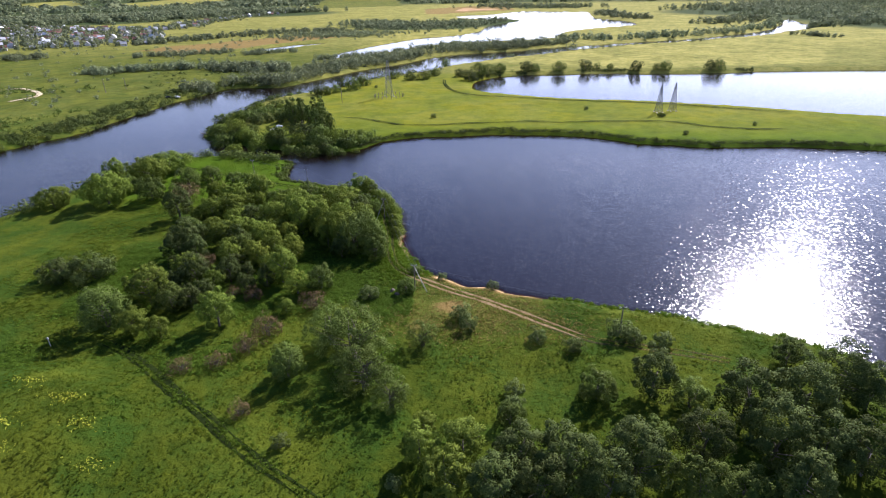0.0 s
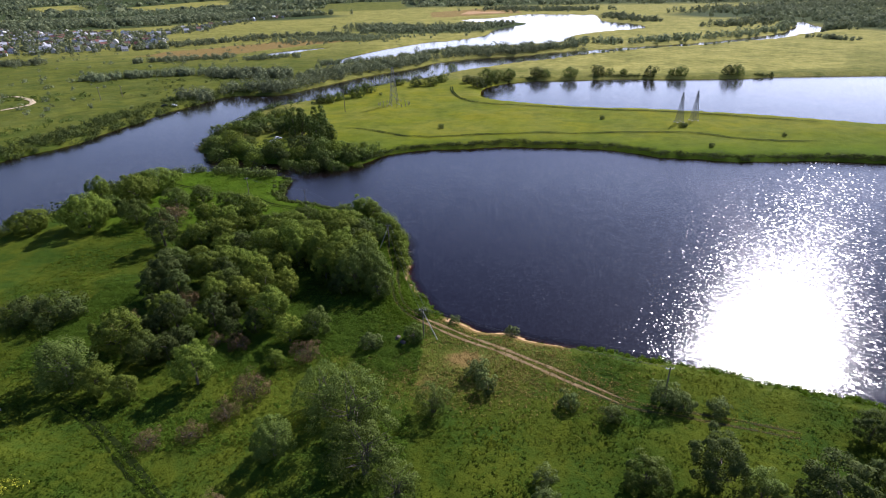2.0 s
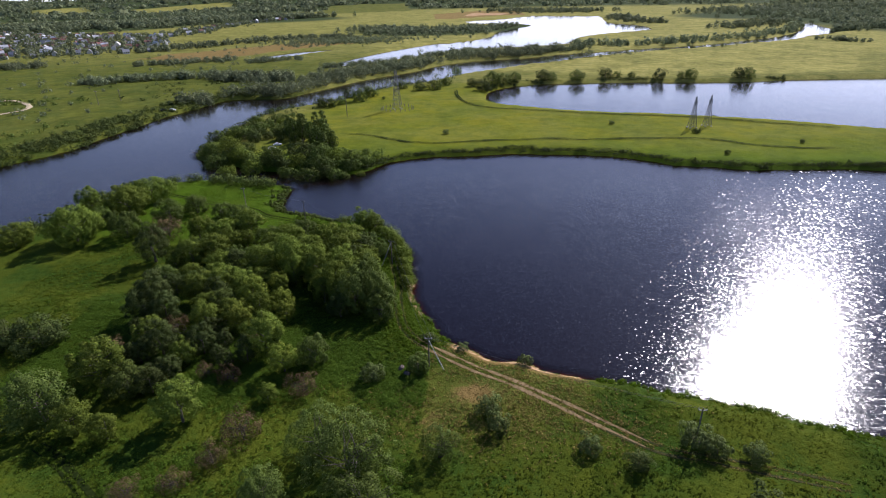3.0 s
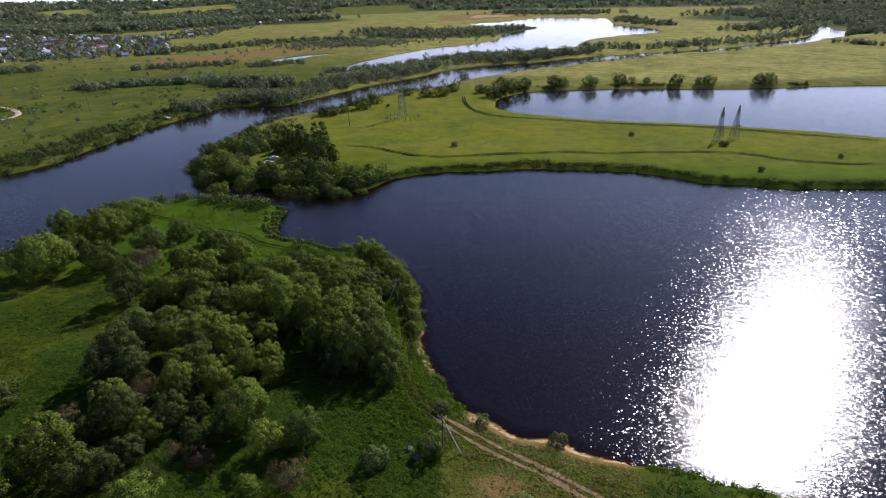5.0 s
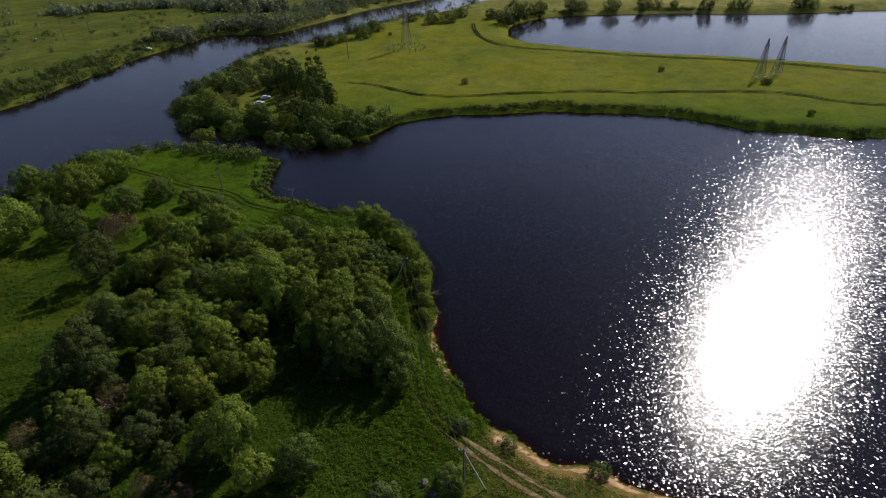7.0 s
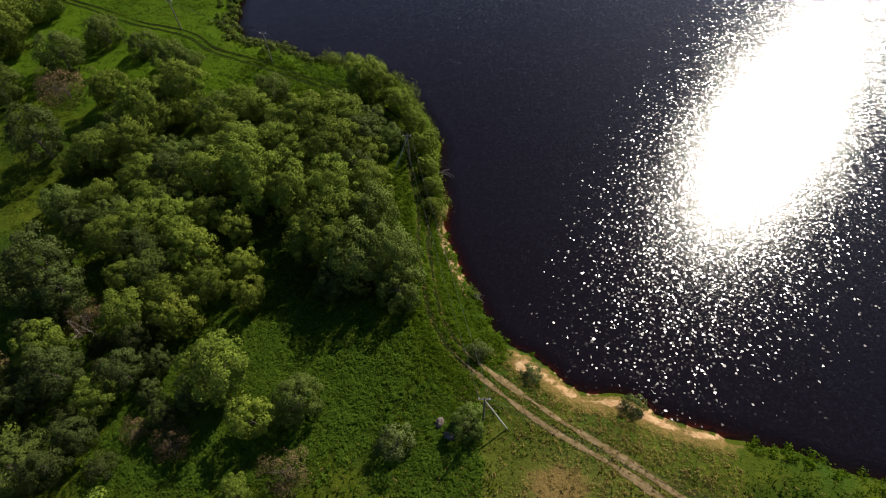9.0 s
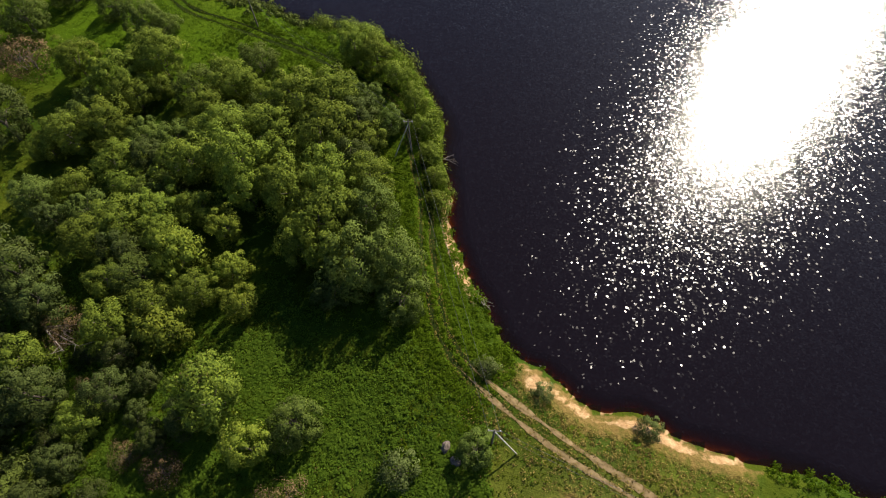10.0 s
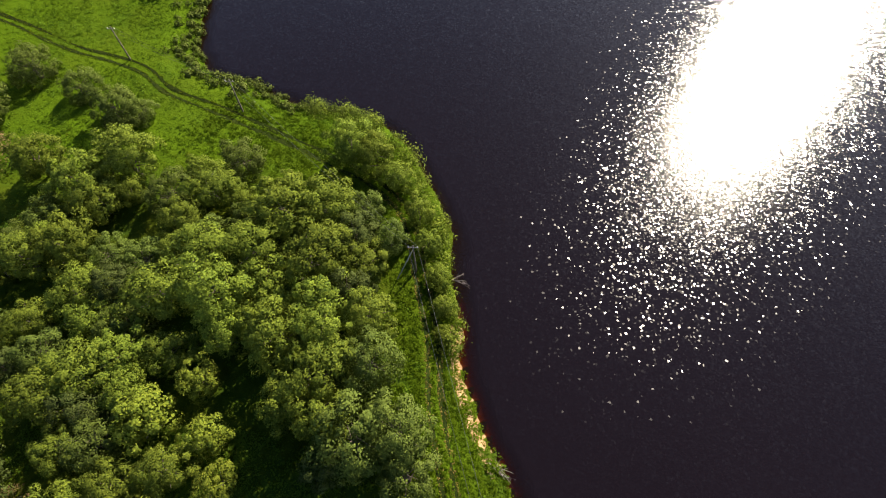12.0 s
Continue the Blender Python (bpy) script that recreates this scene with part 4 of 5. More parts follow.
WOOD_AREA = [(-36, 138), (-30, 146), (-30, 168), (-38, 177), (-60, 182), (-85, 184), (-90, 165), (-86, 148), (-76, 134), (-62, 132), (-52, 136), (-50, 146), (-44, 150), (-42, 142)]
SCRUB_AREA = [(-78, 134), (-62, 132), (-50, 126), (-52, 114), (-72, 108), (-86, 118)]
GLADES = [(-48.5, 144.5, 8.0), (-77.5, 142, 5.0), (-81.5, 158, 4.5), (-72.5, 171, 4.5), (-45, 136, 7.0)]
WOOD_FILL = [t for t in filled(WOOD_AREA, "mmmmwd", 3.4, 4.4, 8, 40) if all(math.hypot(t[1] - x, t[2] - y) > d for x, y, d in GLADES) and distance(curve(TRACK, 4), np.array(t[1:2]), np.array(t[2:3]))[0] > 7.5]
FAR_BUSHES = [("s", 106.5, 320, 2.4), ("b", 68.6, 344, 1.6), ("b", 107, 281, 1.5), ("b", -23.4, 322, 1.7), ("b", -75, 428, 1.3), ("b", 150, 302, 1.2), ("b", 135, 372, 1.5)]
POINT_AREA = [(-140, 285), (-125, 273), (-100, 264), (-75, 259), (-60, 264), (-64, 278), (-84, 296), (-84, 312), (-104, 340), (-124, 362), (-142, 350), (-146, 310)]
POPLARS = [("p", x, y, 2.15 + 0.1 * (k * 3 % 5)) for k, (x, y) in enumerate([(-107, 316), (-103, 313), (-100, 318), (-96, 303), (-97, 310), (-91, 312), (-89, 295), (-87, 303), (-83, 286), (-82, 294), (-78, 279), (-79, 290), (-75, 285), (-86, 309)])]
POINT_FILL = [t for t in filled(POINT_AREA, "wwd", 4.0, 5.6, 10, 58) if math.hypot(t[1] + 107, t[2] - 293) > 8 and math.hypot(t[1] + 89, (t[2] - 300) / 1.6) > 11]
SCRUB_FILL = filled(SCRUB_AREA, "dsxd", 2.3, 3.9, 9, 26)
pick = random.Random(5)
for group, rows in (("trees of the wood on the bank", WOOD + WOOD_MORE), ("trees of the wood on the bank", WOOD_FILL), ("trees of the grove", GROVE), ("trees of the grove", SCRUB_FILL), ("trees and bushes on the meadow", MEADOW + MEADOW_MORE),
                    ("trees of the thicket", THICKET), ("trees on the spit", SPIT), ("trees on the far point", ISLAND), ("trees on the far point", POINT_FILL), ("trees on the far point", POPLARS), ("trees along the lagoon", FIELD_EDGE), ("bushes on the far meadow", FAR_BUSHES)):
    for kind, x, y, r in rows:
        if -114 < x < -96 and 276 < y < 306:
            continue
        if group == "trees along the lagoon":
            while float(shore_at(np.array([x]), np.array([y]))[0]) < 4:
                y += 1.5
            r = r * 1.15
        if kind == "p" and group == "trees on the far point" and r > 2.7 or group == "trees on the far point" and kind != "p" and math.hypot(x + 89, (y - 300) / 1.6) < 9:
            continue
        if -112 < x < -96 and 120 < y < 130:
            kind = "s"
        if kind == "m" and r > 6.2:
            kind = "M"
        if group == "trees of the grove" and x < -50 and kind == "w":
            kind = "d"
        if y > 245 and kind in "wdm":
            kind = "D" if kind == "d" else "W"
        m = KINDS[kind][used[kind] % len(KINDS[kind])]
        s = r / FULL[kind] * 0.93
        tall = 1.0
        if group == "trees of the wood on the bank" and r > 3.0:
            tall = 1.2 - 0.32 * float(max(smooth(y, 154, 166), smooth(-x, 54, 64)))
        place = pose(x, y, float(ground_z(x, y)) - 0.05, 0, 0, pick.uniform(0, 360)) @ Matrix.Diagonal((s, s, s * tall * pick.uniform(0.85, 1.1), 1))
        if used[kind] < len(KINDS[kind]):
            m.matrix_basis, ob = place, m
        else:
            base_scale = m.matrix_basis.copy()
            ob = copy_thing(m, Matrix.Identity(4))
            ob.matrix_basis = place
        tagged(ob, group=group)
        used[kind] += 1


# ---- undergrowth, grass, far woods ----
def stuff(name, corners, material, label, category):
    me = leafy(name, corners, material) if isinstance(corners, tuple) else quads_mesh(name, corners, material)
    return tagged(new(name, me), label, category, kind="stuff")


def planted(rng, places, heights, widths, leaves, size, up=0.2):
    """Many small uneven crowns at the given places, as leaf sprays."""
    n = len(places)
    d = rng.normal(size=(n, leaves, 3))
    d /= np.linalg.norm(d, axis=2)[:, :, None]
    lump = 1 + 0.28 * np.sin(d[:, :, 0] * 5 + rng.uniform(0, 6, (n, 1))) * np.cos(d[:, :, 1] * 6 + rng.uniform(0, 6, (n, 1)))
    out = lump * rng.uniform(0.55, 1.05, (n, leaves))
    p = d * out[:, :, None]
    p[:, :, 0] *= widths[:, None]
    p[:, :, 1] *= widths[:, None]
    p[:, :, 2] = np.maximum(p[:, :, 2] * 0.55 + 0.44, 0.02) * heights[:, None]
    p += places[:, None, :]
    nrm = d + 0.5 * rng.normal(size=d.shape) + np.array([0, 0, 0.15 + up])
    soft = (d + 0.25 * rng.normal(size=d.shape) + np.array([0, 0, up])).reshape(-1, 3)
    return leaf_cards(rng, p.reshape(-1, 3), nrm.reshape(-1, 3), np.repeat(size * heights, leaves)), soft / np.linalg.norm(soft, axis=1)[:, None]


def strip_places(rng, line, width, count):
    q, d = along(curve(line, 4), 2.0)
    k = rng.integers(0, len(q), count)
    o, s = rng.normal(size=count) * width * 0.5, rng.uniform(-1.2, 1.2, count)
    return np.stack([q[k, 0] + d[k, 1] * o + d[k, 0] * s, q[k, 1] - d[k, 0] * o + d[k, 1] * s], 1)


def shore_places(rng, line, low, high, count):
    """Places on land between two distances from a shore."""
    xy = strip_places(rng, line, 2.2 * high, 6 * count)
    d = shore_at(xy[:, 0], xy[:, 1])
    return xy[(d > low) & (d < high)][:count]


def on_land(xy, margin=0.5):
    return xy[shore_at(xy[:, 0], xy[:, 1]) > margin]


def off_fields(xy):
    return xy[~np.logical_or.reduce([inside(f, xy[:, 0], xy[:, 1]) for f in [GREEN_FIELD, *TOP_FIELDS]])]


def with_z(xy):
    return np.column_stack([xy, ground_z(xy[:, 0], xy[:, 1]) - 0.05])


rng = np.random.default_rng(77)
for name, (line, width, high, count) in STRIPS.items():
    xy = off_fields(on_land(strip_places(rng, line, width, count), 1.0))
    h = high * rng.uniform(0.55, 1.15, len(xy))
    near = np.mean(xy[:, 1]) < 780
    stuff("woodland", planted(rng, with_z(xy), h, h * rng.uniform(0.4, 0.62, len(xy)), 92 if near else 44, 0.112 if near else 0.175), LEAVES["f"], "belt of far trees and bushes in haze-paled green", "woodland")
# shrubs on the shores
for line, low, far, high, count, kind, label in (
        (RIVER_NORTH[3:16], 0.5, 26, 3.0, 800, "d", "low dense riverbank shrubs"), (RIVER_NORTH[13:27], 1.0, 24, 8.0, 330, "f", "trees and bushes crowding the river bank"),
        (ISLAND_NORTH[:10], 0.5, 9, 3.0, 160, "d", "shrubs along the river side of the point"), (ISLAND_SOUTH[7:], 0.5, 3.2, 1.1, 1500, "d", "low dark shrubs and reeds on the eroded bank"),
        (SPIT_SHORE[:10], 0.5, 9, 3.5, 150, "w", "dense bushes along the spit"), (ISLAND_SOUTH[:9], 0.5, 10, 4.0, 130, "w", "dense willow scrub on the point"),
        (LAGOON[:12], 0.3, 2.5, 0.9, 350, "h", "rank grass along the lagoon"), (LAGOON[13:], 0.2, 3.5, 2.2, 520, "d", "low bank shrubs along the lagoon")):
    xy = shore_places(rng, line, low, far, count)
    h = high * rng.uniform(0.45, 1.2, len(xy))
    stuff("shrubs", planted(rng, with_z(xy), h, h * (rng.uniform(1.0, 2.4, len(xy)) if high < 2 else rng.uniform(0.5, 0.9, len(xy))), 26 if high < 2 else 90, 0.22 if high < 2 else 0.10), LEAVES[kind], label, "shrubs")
for line, width, high, count, kind, leaves, label in (
        (BAY_SHORE[18:28], 3.0, 3.0, 190, "m", 240, "dense leafy hedge that overhangs the water"), (BAY_SHORE[27:35], 5.0, 1.3, 330, "w", 70, "tall pale reeds on the end of the spit"),
        (BAY_SHORE[:17], 2.8, 1.0, 560, "k", 50, "rank grass and herbs on top of the bank")):
    xy = on_land(strip_places(rng, line, width, count), 1.0 if high > 2 else 0.1)
    xy = xy[distance(SAND_LINE, xy[:, 0], xy[:, 1]) > 1.8 + 1.5 * rng.random(len(xy))]
    h = high * rng.uniform(0.5, 1.2, len(xy))
    stuff("shrubs", planted(rng, with_z(xy), h, h * rng.uniform(0.5, 0.8, len(xy)), leaves, 0.16 if leaves < 100 else 0.055), LEAVES[kind], label, "shrubs")
xy = np.stack([rng.uniform(-700, -215, 900), rng.uniform(230, 900, 900)], 1)
xy = on_land(xy[wobble(xy[:, 0], xy[:, 1], 60, 3.0) + 0.6 * rng.normal(size=900) > 0.35], 4)
h = rng.uniform(1.2, 4.5, len(xy))
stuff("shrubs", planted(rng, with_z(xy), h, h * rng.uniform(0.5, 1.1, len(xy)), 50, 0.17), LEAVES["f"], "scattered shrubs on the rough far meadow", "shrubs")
for x0, x1, y0, y1, count, kind in ((-400, -170, 225, 350, 1300, "w"), (-430, -300, 375, 440, 500, "w"), (-330, -150, 430, 520, 300, "d")):
    xy = np.stack([rng.uniform(x0, x1, count), rng.uniform(y0, y1, count)], 1)
    xy = on_land(xy[wobble(xy[:, 0], xy[:, 1], 24, 1.0) + 0.35 * rng.normal(size=count) > 0.25], 5)
    h = rng.uniform(0.7, 2.6, len(xy))
    stuff("shrubs", planted(rng, with_z(xy), h, h * rng.uniform(0.7, 1.4, len(xy)), 36, 0.2), LEAVES[kind], "low mottled shrubs on the riverside meadow", "shrubs")
# wooded ridge that closes the view, its haze put into the pale leaf colour
a = rng.uniform(-1.25, 1.25, 2600)
r = rng.uniform(2700, 4700, 2600)
xy = np.stack([r * np.sin(a), r * np.cos(a)], 1)
xy = off_fields(xy)
h = rng.uniform(12, 24, len(xy))
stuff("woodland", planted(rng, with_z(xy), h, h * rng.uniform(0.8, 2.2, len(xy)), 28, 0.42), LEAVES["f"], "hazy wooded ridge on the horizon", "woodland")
# grass, herbs and flowers of the near meadow
track_line = curve(TRACK, 4)


def meadow_places(count, x0, x1, y0, y1):
    xy = np.stack([rng.uniform(x0, x1, count), rng.uniform(y0, y1, count)], 1)
    ok = (shore_at(xy[:, 0], xy[:, 1]) > 0.8) & (np.abs(distance(track_line, xy[:, 0], xy[:, 1]) - 0.85) > 0.7)
    ok &= distance(np.array(DITCH, float), xy[:, 0], xy[:, 1]) > 1.7
    ok &= (distance(SAND_LINE, xy[:, 0], xy[:, 1]) > 2.4) & (np.hypot((xy[:, 0] + 4.5) / 8, (xy[:, 1] - 113.5) / 5) > 0.6 + 0.5 * rng.random(len(xy)))
    ok &= distance(SAND_LINE, xy[:, 0], xy[:, 1]) > 2.4 + 4.0 * rng.random(len(xy))
    return xy[ok]


xy = meadow_places(120000, -125, 75, 52, 245)
thick = 0.5 + 0.5 * wobble(xy[:, 0], xy[:, 1], 6.0, 1.0)
some = rng.random(len(xy)) < 0.35 + 0.65 * thick
xy, thick = xy[some], thick[some]
tilt = rng.normal(size=(len(xy), 3, 2))
h = (rng.uniform(0.14, 0.29, len(xy)) * (0.6 + 0.9 * thick))[:, None] * rng.uniform(0.7, 1.2, (len(xy), 3))
foot = with_z(xy)[:, None, :] + np.concatenate([tilt * 0.10, np.zeros((len(xy), 3, 1))], 2)
top = foot + np.stack([tilt[:, :, 0] * 0.75 * h, tilt[:, :, 1] * 0.75 * h, h], 2)
w = np.stack([-tilt[:, :, 1], tilt[:, :, 0], np.zeros((len(xy), 3))], 2)
w = w / np.maximum(np.linalg.norm(w, axis=2), 0.01)[:, :, None] * 0.11
mid = (foot + top) / 2 + np.array([0, 0, 0.06])
soft = np.stack([tilt[:, :, 0] * 0.25, tilt[:, :, 1] * 0.25, np.ones((len(xy), 3))], 2).reshape(-1, 3)
blades = np.stack([foot, mid + w, top, mid - w], 2).reshape(-1, 4, 3), soft / np.linalg.norm(soft, axis=1)[:, None]
spit = np.repeat((xy[:, 1] + 4 * rng.normal(size=len(xy)) > 182) | (xy[:, 1] > 126) & (distance(track_line, xy[:, 0], xy[:, 1]) < 4.5 + 2 * rng.random(len(xy))), 3)
stuff("grass", (blades[0][~spit], blades[1][~spit]), LEAVES["g"], "long uneven green meadow grass", "grass")
stuff("grass", (blades[0][spit], blades[1][spit]), LEAVES["k"], "bright lush grass on the spit and beside the track", "grass")
xy = np.vstack([strip_places(rng, SAND_LINE, 9, 2600), strip_places(rng, TRACK[3:9], 7, 1500), np.array([0, 107]) + rng.normal(size=(2200, 2)) * np.array([13, 5])])
xy = xy[(shore_at(xy[:, 0], xy[:, 1]) > 1.2) & (np.abs(distance(track_line, xy[:, 0], xy[:, 1]) - 0.85) > 0.55) & (distance(SAND_LINE, xy[:, 0], xy[:, 1]) > 1.6)]
h = rng.uniform(0.2, 0.45, len(xy))
stuff("grass", planted(rng, with_z(xy), h, h * rng.uniform(0.6, 1.2, len(xy)), 10, 0.26, 1.0), LEAVES["r"], "thin dry brownish grass beside the sandy track", "grass")
xy = meadow_places(14000, -125, 75, 52, 245)
knoll = np.exp(-(((xy[:, 0] + 84) / 30) ** 2 + ((xy[:, 1] - 68) / 20) ** 2))
xy = xy[wobble(xy[:, 0], xy[:, 1], 9.0, 5.0) + 0.4 * rng.normal(size=len(xy)) - 1.5 * knoll > 0.45 - 0.6 * smooth(xy[:, 1], 112, 125)]
h = rng.uniform(0.25, 0.7, len(xy))
stuff("herbs", planted(rng, with_z(xy), h, h * rng.uniform(0.8, 1.5, len(xy)), 15, 0.24, 1.3), LEAVES["h"], "lumpy dark green meadow herbs and nettles", "herbs")
xy = meadow_places(44000, -100, -14, 86, 143)
xy = xy[distance(track_line, xy[:, 0], xy[:, 1]) > 4.0 + 2.0 * rng.random(len(xy))]
xy = xy[wobble(xy[:, 0], xy[:, 1], 11.0, 2.0) + 0.35 * rng.normal(size=len(xy)) > -0.15 + 0.9 * (1 - smooth(xy[:, 1], 96, 116))]
h = rng.uniform(0.32, 0.5, len(xy)) + 0.16 * wobble(xy[:, 0], xy[:, 1], 1.6, 6.0)
stuff("herbs", planted(rng, with_z(xy), h, rng.uniform(0.45, 0.75, len(xy)), 15, 0.36, 2.0), LEAVES["h"], "unbroken lumpy carpet of nettles and herbs", "herbs")
xy = np.vstack([strip_places(rng, TRACK[8:22], 8, 5200), strip_places(rng, TRACK[8:15], 13, 2600)])
xy = xy[(shore_at(xy[:, 0], xy[:, 1]) > 0.8) & (np.abs(distance(track_line, xy[:, 0], xy[:, 1]) - 0.85) > 0.5)]
h = rng.uniform(0.25, 0.6, len(xy))
stuff("grass", planted(rng, with_z(xy), h, h * rng.uniform(0.7, 1.3, len(xy)), 12, 0.30, 1.4), LEAVES["k"], "uneven bright tussocks beside the grassy track", "grass")
# tufts that break the edges of the wheel ruts
q, d = along(track_line, 0.25)
for first, last, kind, label in ((0.0, 0.55, "r", "dry tufts along the sandy wheel ruts"), (0.5, 1.0, "g", "green tufts along the grassy wheel ruts")):
    k = rng.integers(int(first * len(q)), int(last * len(q)) - 1, 2600)
    o = rng.choice([-1, 1], 2600) * (0.81 + rng.choice([-1, 1], 2600) * rng.normal(0.30, 0.09, 2600))
    xy = on_land(np.stack([q[k, 0] + d[k, 1] * o, q[k, 1] - d[k, 0] * o], 1), 0.5)
    h = rng.uniform(0.1, 0.28, len(xy))
    stuff("grass", planted(rng, with_z(xy), h, h * rng.uniform(0.7, 1.3, len(xy)), 7, 0.40, 1.0), LEAVES[kind], label, "grass")
xy = strip_places(rng, DITCH, 2.0, 500)
h = rng.uniform(0.3, 0.65, len(xy))
stuff("herbs", planted(rng, with_z(xy), h, h * rng.uniform(0.5, 0.9, len(xy)), 16, 0.25), LEAVES["h"], "dark tall herbs in the old wheel ruts", "herbs")
spots = np.array([(-80, 69), (-73, 76), (-84, 80), (-66, 70), (-88, 66), (-76, 63), (-60, 62)], float)
xy = spots[rng.integers(0, len(spots), 420)] + rng.normal(size=(420, 2)) * np.array([1.7, 0.9])
h = rng.uniform(0.35, 0.5, len(xy))
stuff("flowers", planted(rng, with_z(xy), h, h * 0.5, 5, 0.22), LEAVES["o"], "patches of small yellow wild flowers", "flowers")


# ---- poles, pylons and wires ----
POLE_HIGH = 7.35


def utility_pole(x, y, label, strut=None):
    z = float(ground_z(x, y))
    root = new("utility_pole")
    root.matrix_basis = pose(x, y, z)
    bm = bmesh.new()
    tube(bm, (0, 0, -0.4), (0.03, 0.02, POLE_HIGH), 0.15, 0.10, 10)
    part("shaft", bm, POLE_WOOD, root, "weathered grey wooden shaft")
    bm = bmesh.new()
    box(bm, -0.75, -0.05, POLE_HIGH - 0.5, 0.75, 0.05, POLE_HIGH - 0.4)
    part("crossarm", bm, STEEL, root)
    for k in (-0.65, 0.65):
        bm = bmesh.new()
        tube(bm, (k, 0, POLE_HIGH - 0.42), (k, 0, POLE_HIGH - 0.22), 0.05, 0.06, 8)
        tube(bm, (k, 0, POLE_HIGH - 0.22), (k, 0, POLE_HIGH - 0.12), 0.085, 0.03, 8)
        part("insulator", bm, WALLS[0], root, "white porcelain insulator")
    if strut:
        bm = bmesh.new()
        sx, sy = strut[0] - x, strut[1] - y
        tube(bm, (sx, sy, float(ground_z(*strut)) - z - 0.4), (0.05, 0, POLE_HIGH - 0.75), 0.095, 0.07, 10)
        part("strut", bm, CONCRETE, root, "pale slanting brace")
    return tagged(root, label, "utility pole", "poles of the village line")


POLES = [(32.7, 102.8), (-13.8, 121.1), (-28.6, 167.6), (-63.0, 198.6), (-88.8, 211.3)]
utility_pole(*POLES[0], "wooden utility pole beside bushes near the shore track")
utility_pole(*POLES[1], "wooden utility pole with a pale slanting brace on grass", (-10.5, 120.0))
utility_pole(*POLES[2], "wooden utility pole with a brace among trees by the shore", (-31.4, 166.0))
utility_pole(*POLES[3], "slightly worn wooden utility pole on the grassy spit")
utility_pole(*POLES[4], "wooden utility pole on grass at the spit's end")
for (x0, y0), (x1, y1) in zip(POLES, POLES[1:]):
    z0, z1 = float(ground_z(x0, y0)) + POLE_HIGH - 0.15, float(ground_z(x1, y1)) + POLE_HIGH - 0.15
    root = new("overhead_wires")
    for k in (-0.65, 0.65):
        bm = bmesh.new()
        pts = [Vector((x0 + k + (x1 - x0) * t, y0 + (y1 - y0) * t, z0 + (z1 - z0) * t - 3.6 * t * (1 - t))) for t in np.linspace(0, 1, 15)]
        sweep(bm, pts, 0.016)
        part("wire", bm, WIRE, root)
    tagged(root, "two sagging grey wires strung between wooden poles", "wire", "wires of the village line")


def lattice(bm, high, wide, top, bays, bar):
    """Four tapering legs with rings and crossed braces."""
    ring = lambda t: [Vector((sx * (wide + (top - wide) * t), sy * (wide + (top - wide) * t), high * t)) for sx, sy in ((-1, -1), (1, -1), (1, 1), (-1, 1))]
    levels = [1 - (1 - i / bays) ** 1.25 for i in range(bays + 1)]
    for a, b in zip(levels, levels[1:]):
        lo, hi = ring(a), ring(b)
        for k in range(4):
            n = (k + 1) % 4
            tube(bm, lo[k], hi[k], bar, bar, 4)
            tube(bm, hi[k], hi[n], bar * 0.6, bar * 0.6, 4)
            tube(bm, lo[k], hi[n], bar * 0.6, bar * 0.6, 4)
            tube(bm, lo[n], hi[k], bar * 0.6, bar * 0.6, 4)


def pylon(x, y, high, wide, top, arms, turn, label):
    root = new("pylon")
    root.matrix_basis = pose(x, y, float(ground_z(x, y)), 0, 0, turn)
    bm = bmesh.new()
    lattice(bm, high, wide, top, 9, 0.10)
    part("lattice_mast", bm, STEEL, root)
    for z, reach in arms:
        for side in (-1, 1):
            bm = bmesh.new()
            tube(bm, (0, 0, z), (side * reach, 0, z - 0.1), 0.09, 0.06, 4)
            tube(bm, (0, 0, z + 1.0), (side * reach, 0, z - 0.1), 0.07, 0.05, 4)
            part("crossarm", bm, STEEL, root)
            bm = bmesh.new()
            tube(bm, (side * reach, 0, z - 0.1), (side * reach, 0, z - 1.5), 0.09, 0.09, 6)
            part("insulator", bm, GLASS, root)
    for sx, sy in ((-1, -1), (1, -1), (1, 1), (-1, 1)):
        bm = bmesh.new()
        box(bm, sx * wide - 0.4, sy * wide - 0.4, -0.5, sx * wide + 0.4, sy * wide + 0.4, 0.35)
        part("footing", bm, CONCRETE, root)
    return tagged(root, label, "pylon")


pylon(-59.6, 391.5, 24.0, 2.6, 0.45, ((20.5, 2.6), (17.0, 3.4)), 25, "grey steel lattice pylon ringed by concrete posts")
for k in range(20):
    w = 2 * math.pi * k / 20
    x, y = -59.6 + 10.5 * math.cos(w), 391.5 + 10.5 * math.sin(w)
    bm = bmesh.new()
    box(bm, -0.16, -0.16, -0.3, 0.16, 0.16, 1.6)
    bmesh.ops.bevel(bm, geom=bm.edges[:], offset=0.05, segments=1)
    me = bpy.data.meshes.new("concrete_post")
    bm.to_mesh(me)
    bm.free()
    me.materials.append(POST)
    ob = new("concrete_post", me)
    ob.matrix_basis = pose(x, y, float(ground_z(x, y)), 0, 0, math.degrees(w))
    tagged(ob, "short stained concrete post round the pylon", "post", "posts round the pylon")
pylon(108.6, 333.0, 16.2, 1.7, 0.12, ((13.6, 0.9),), 10, "slim dark steel lattice mast, one of a pair")
pylon(118.4, 338.5, 16.4, 1.7, 0.12, ((13.8, 0.9),), 10, "slim dark steel lattice mast beside its twin")


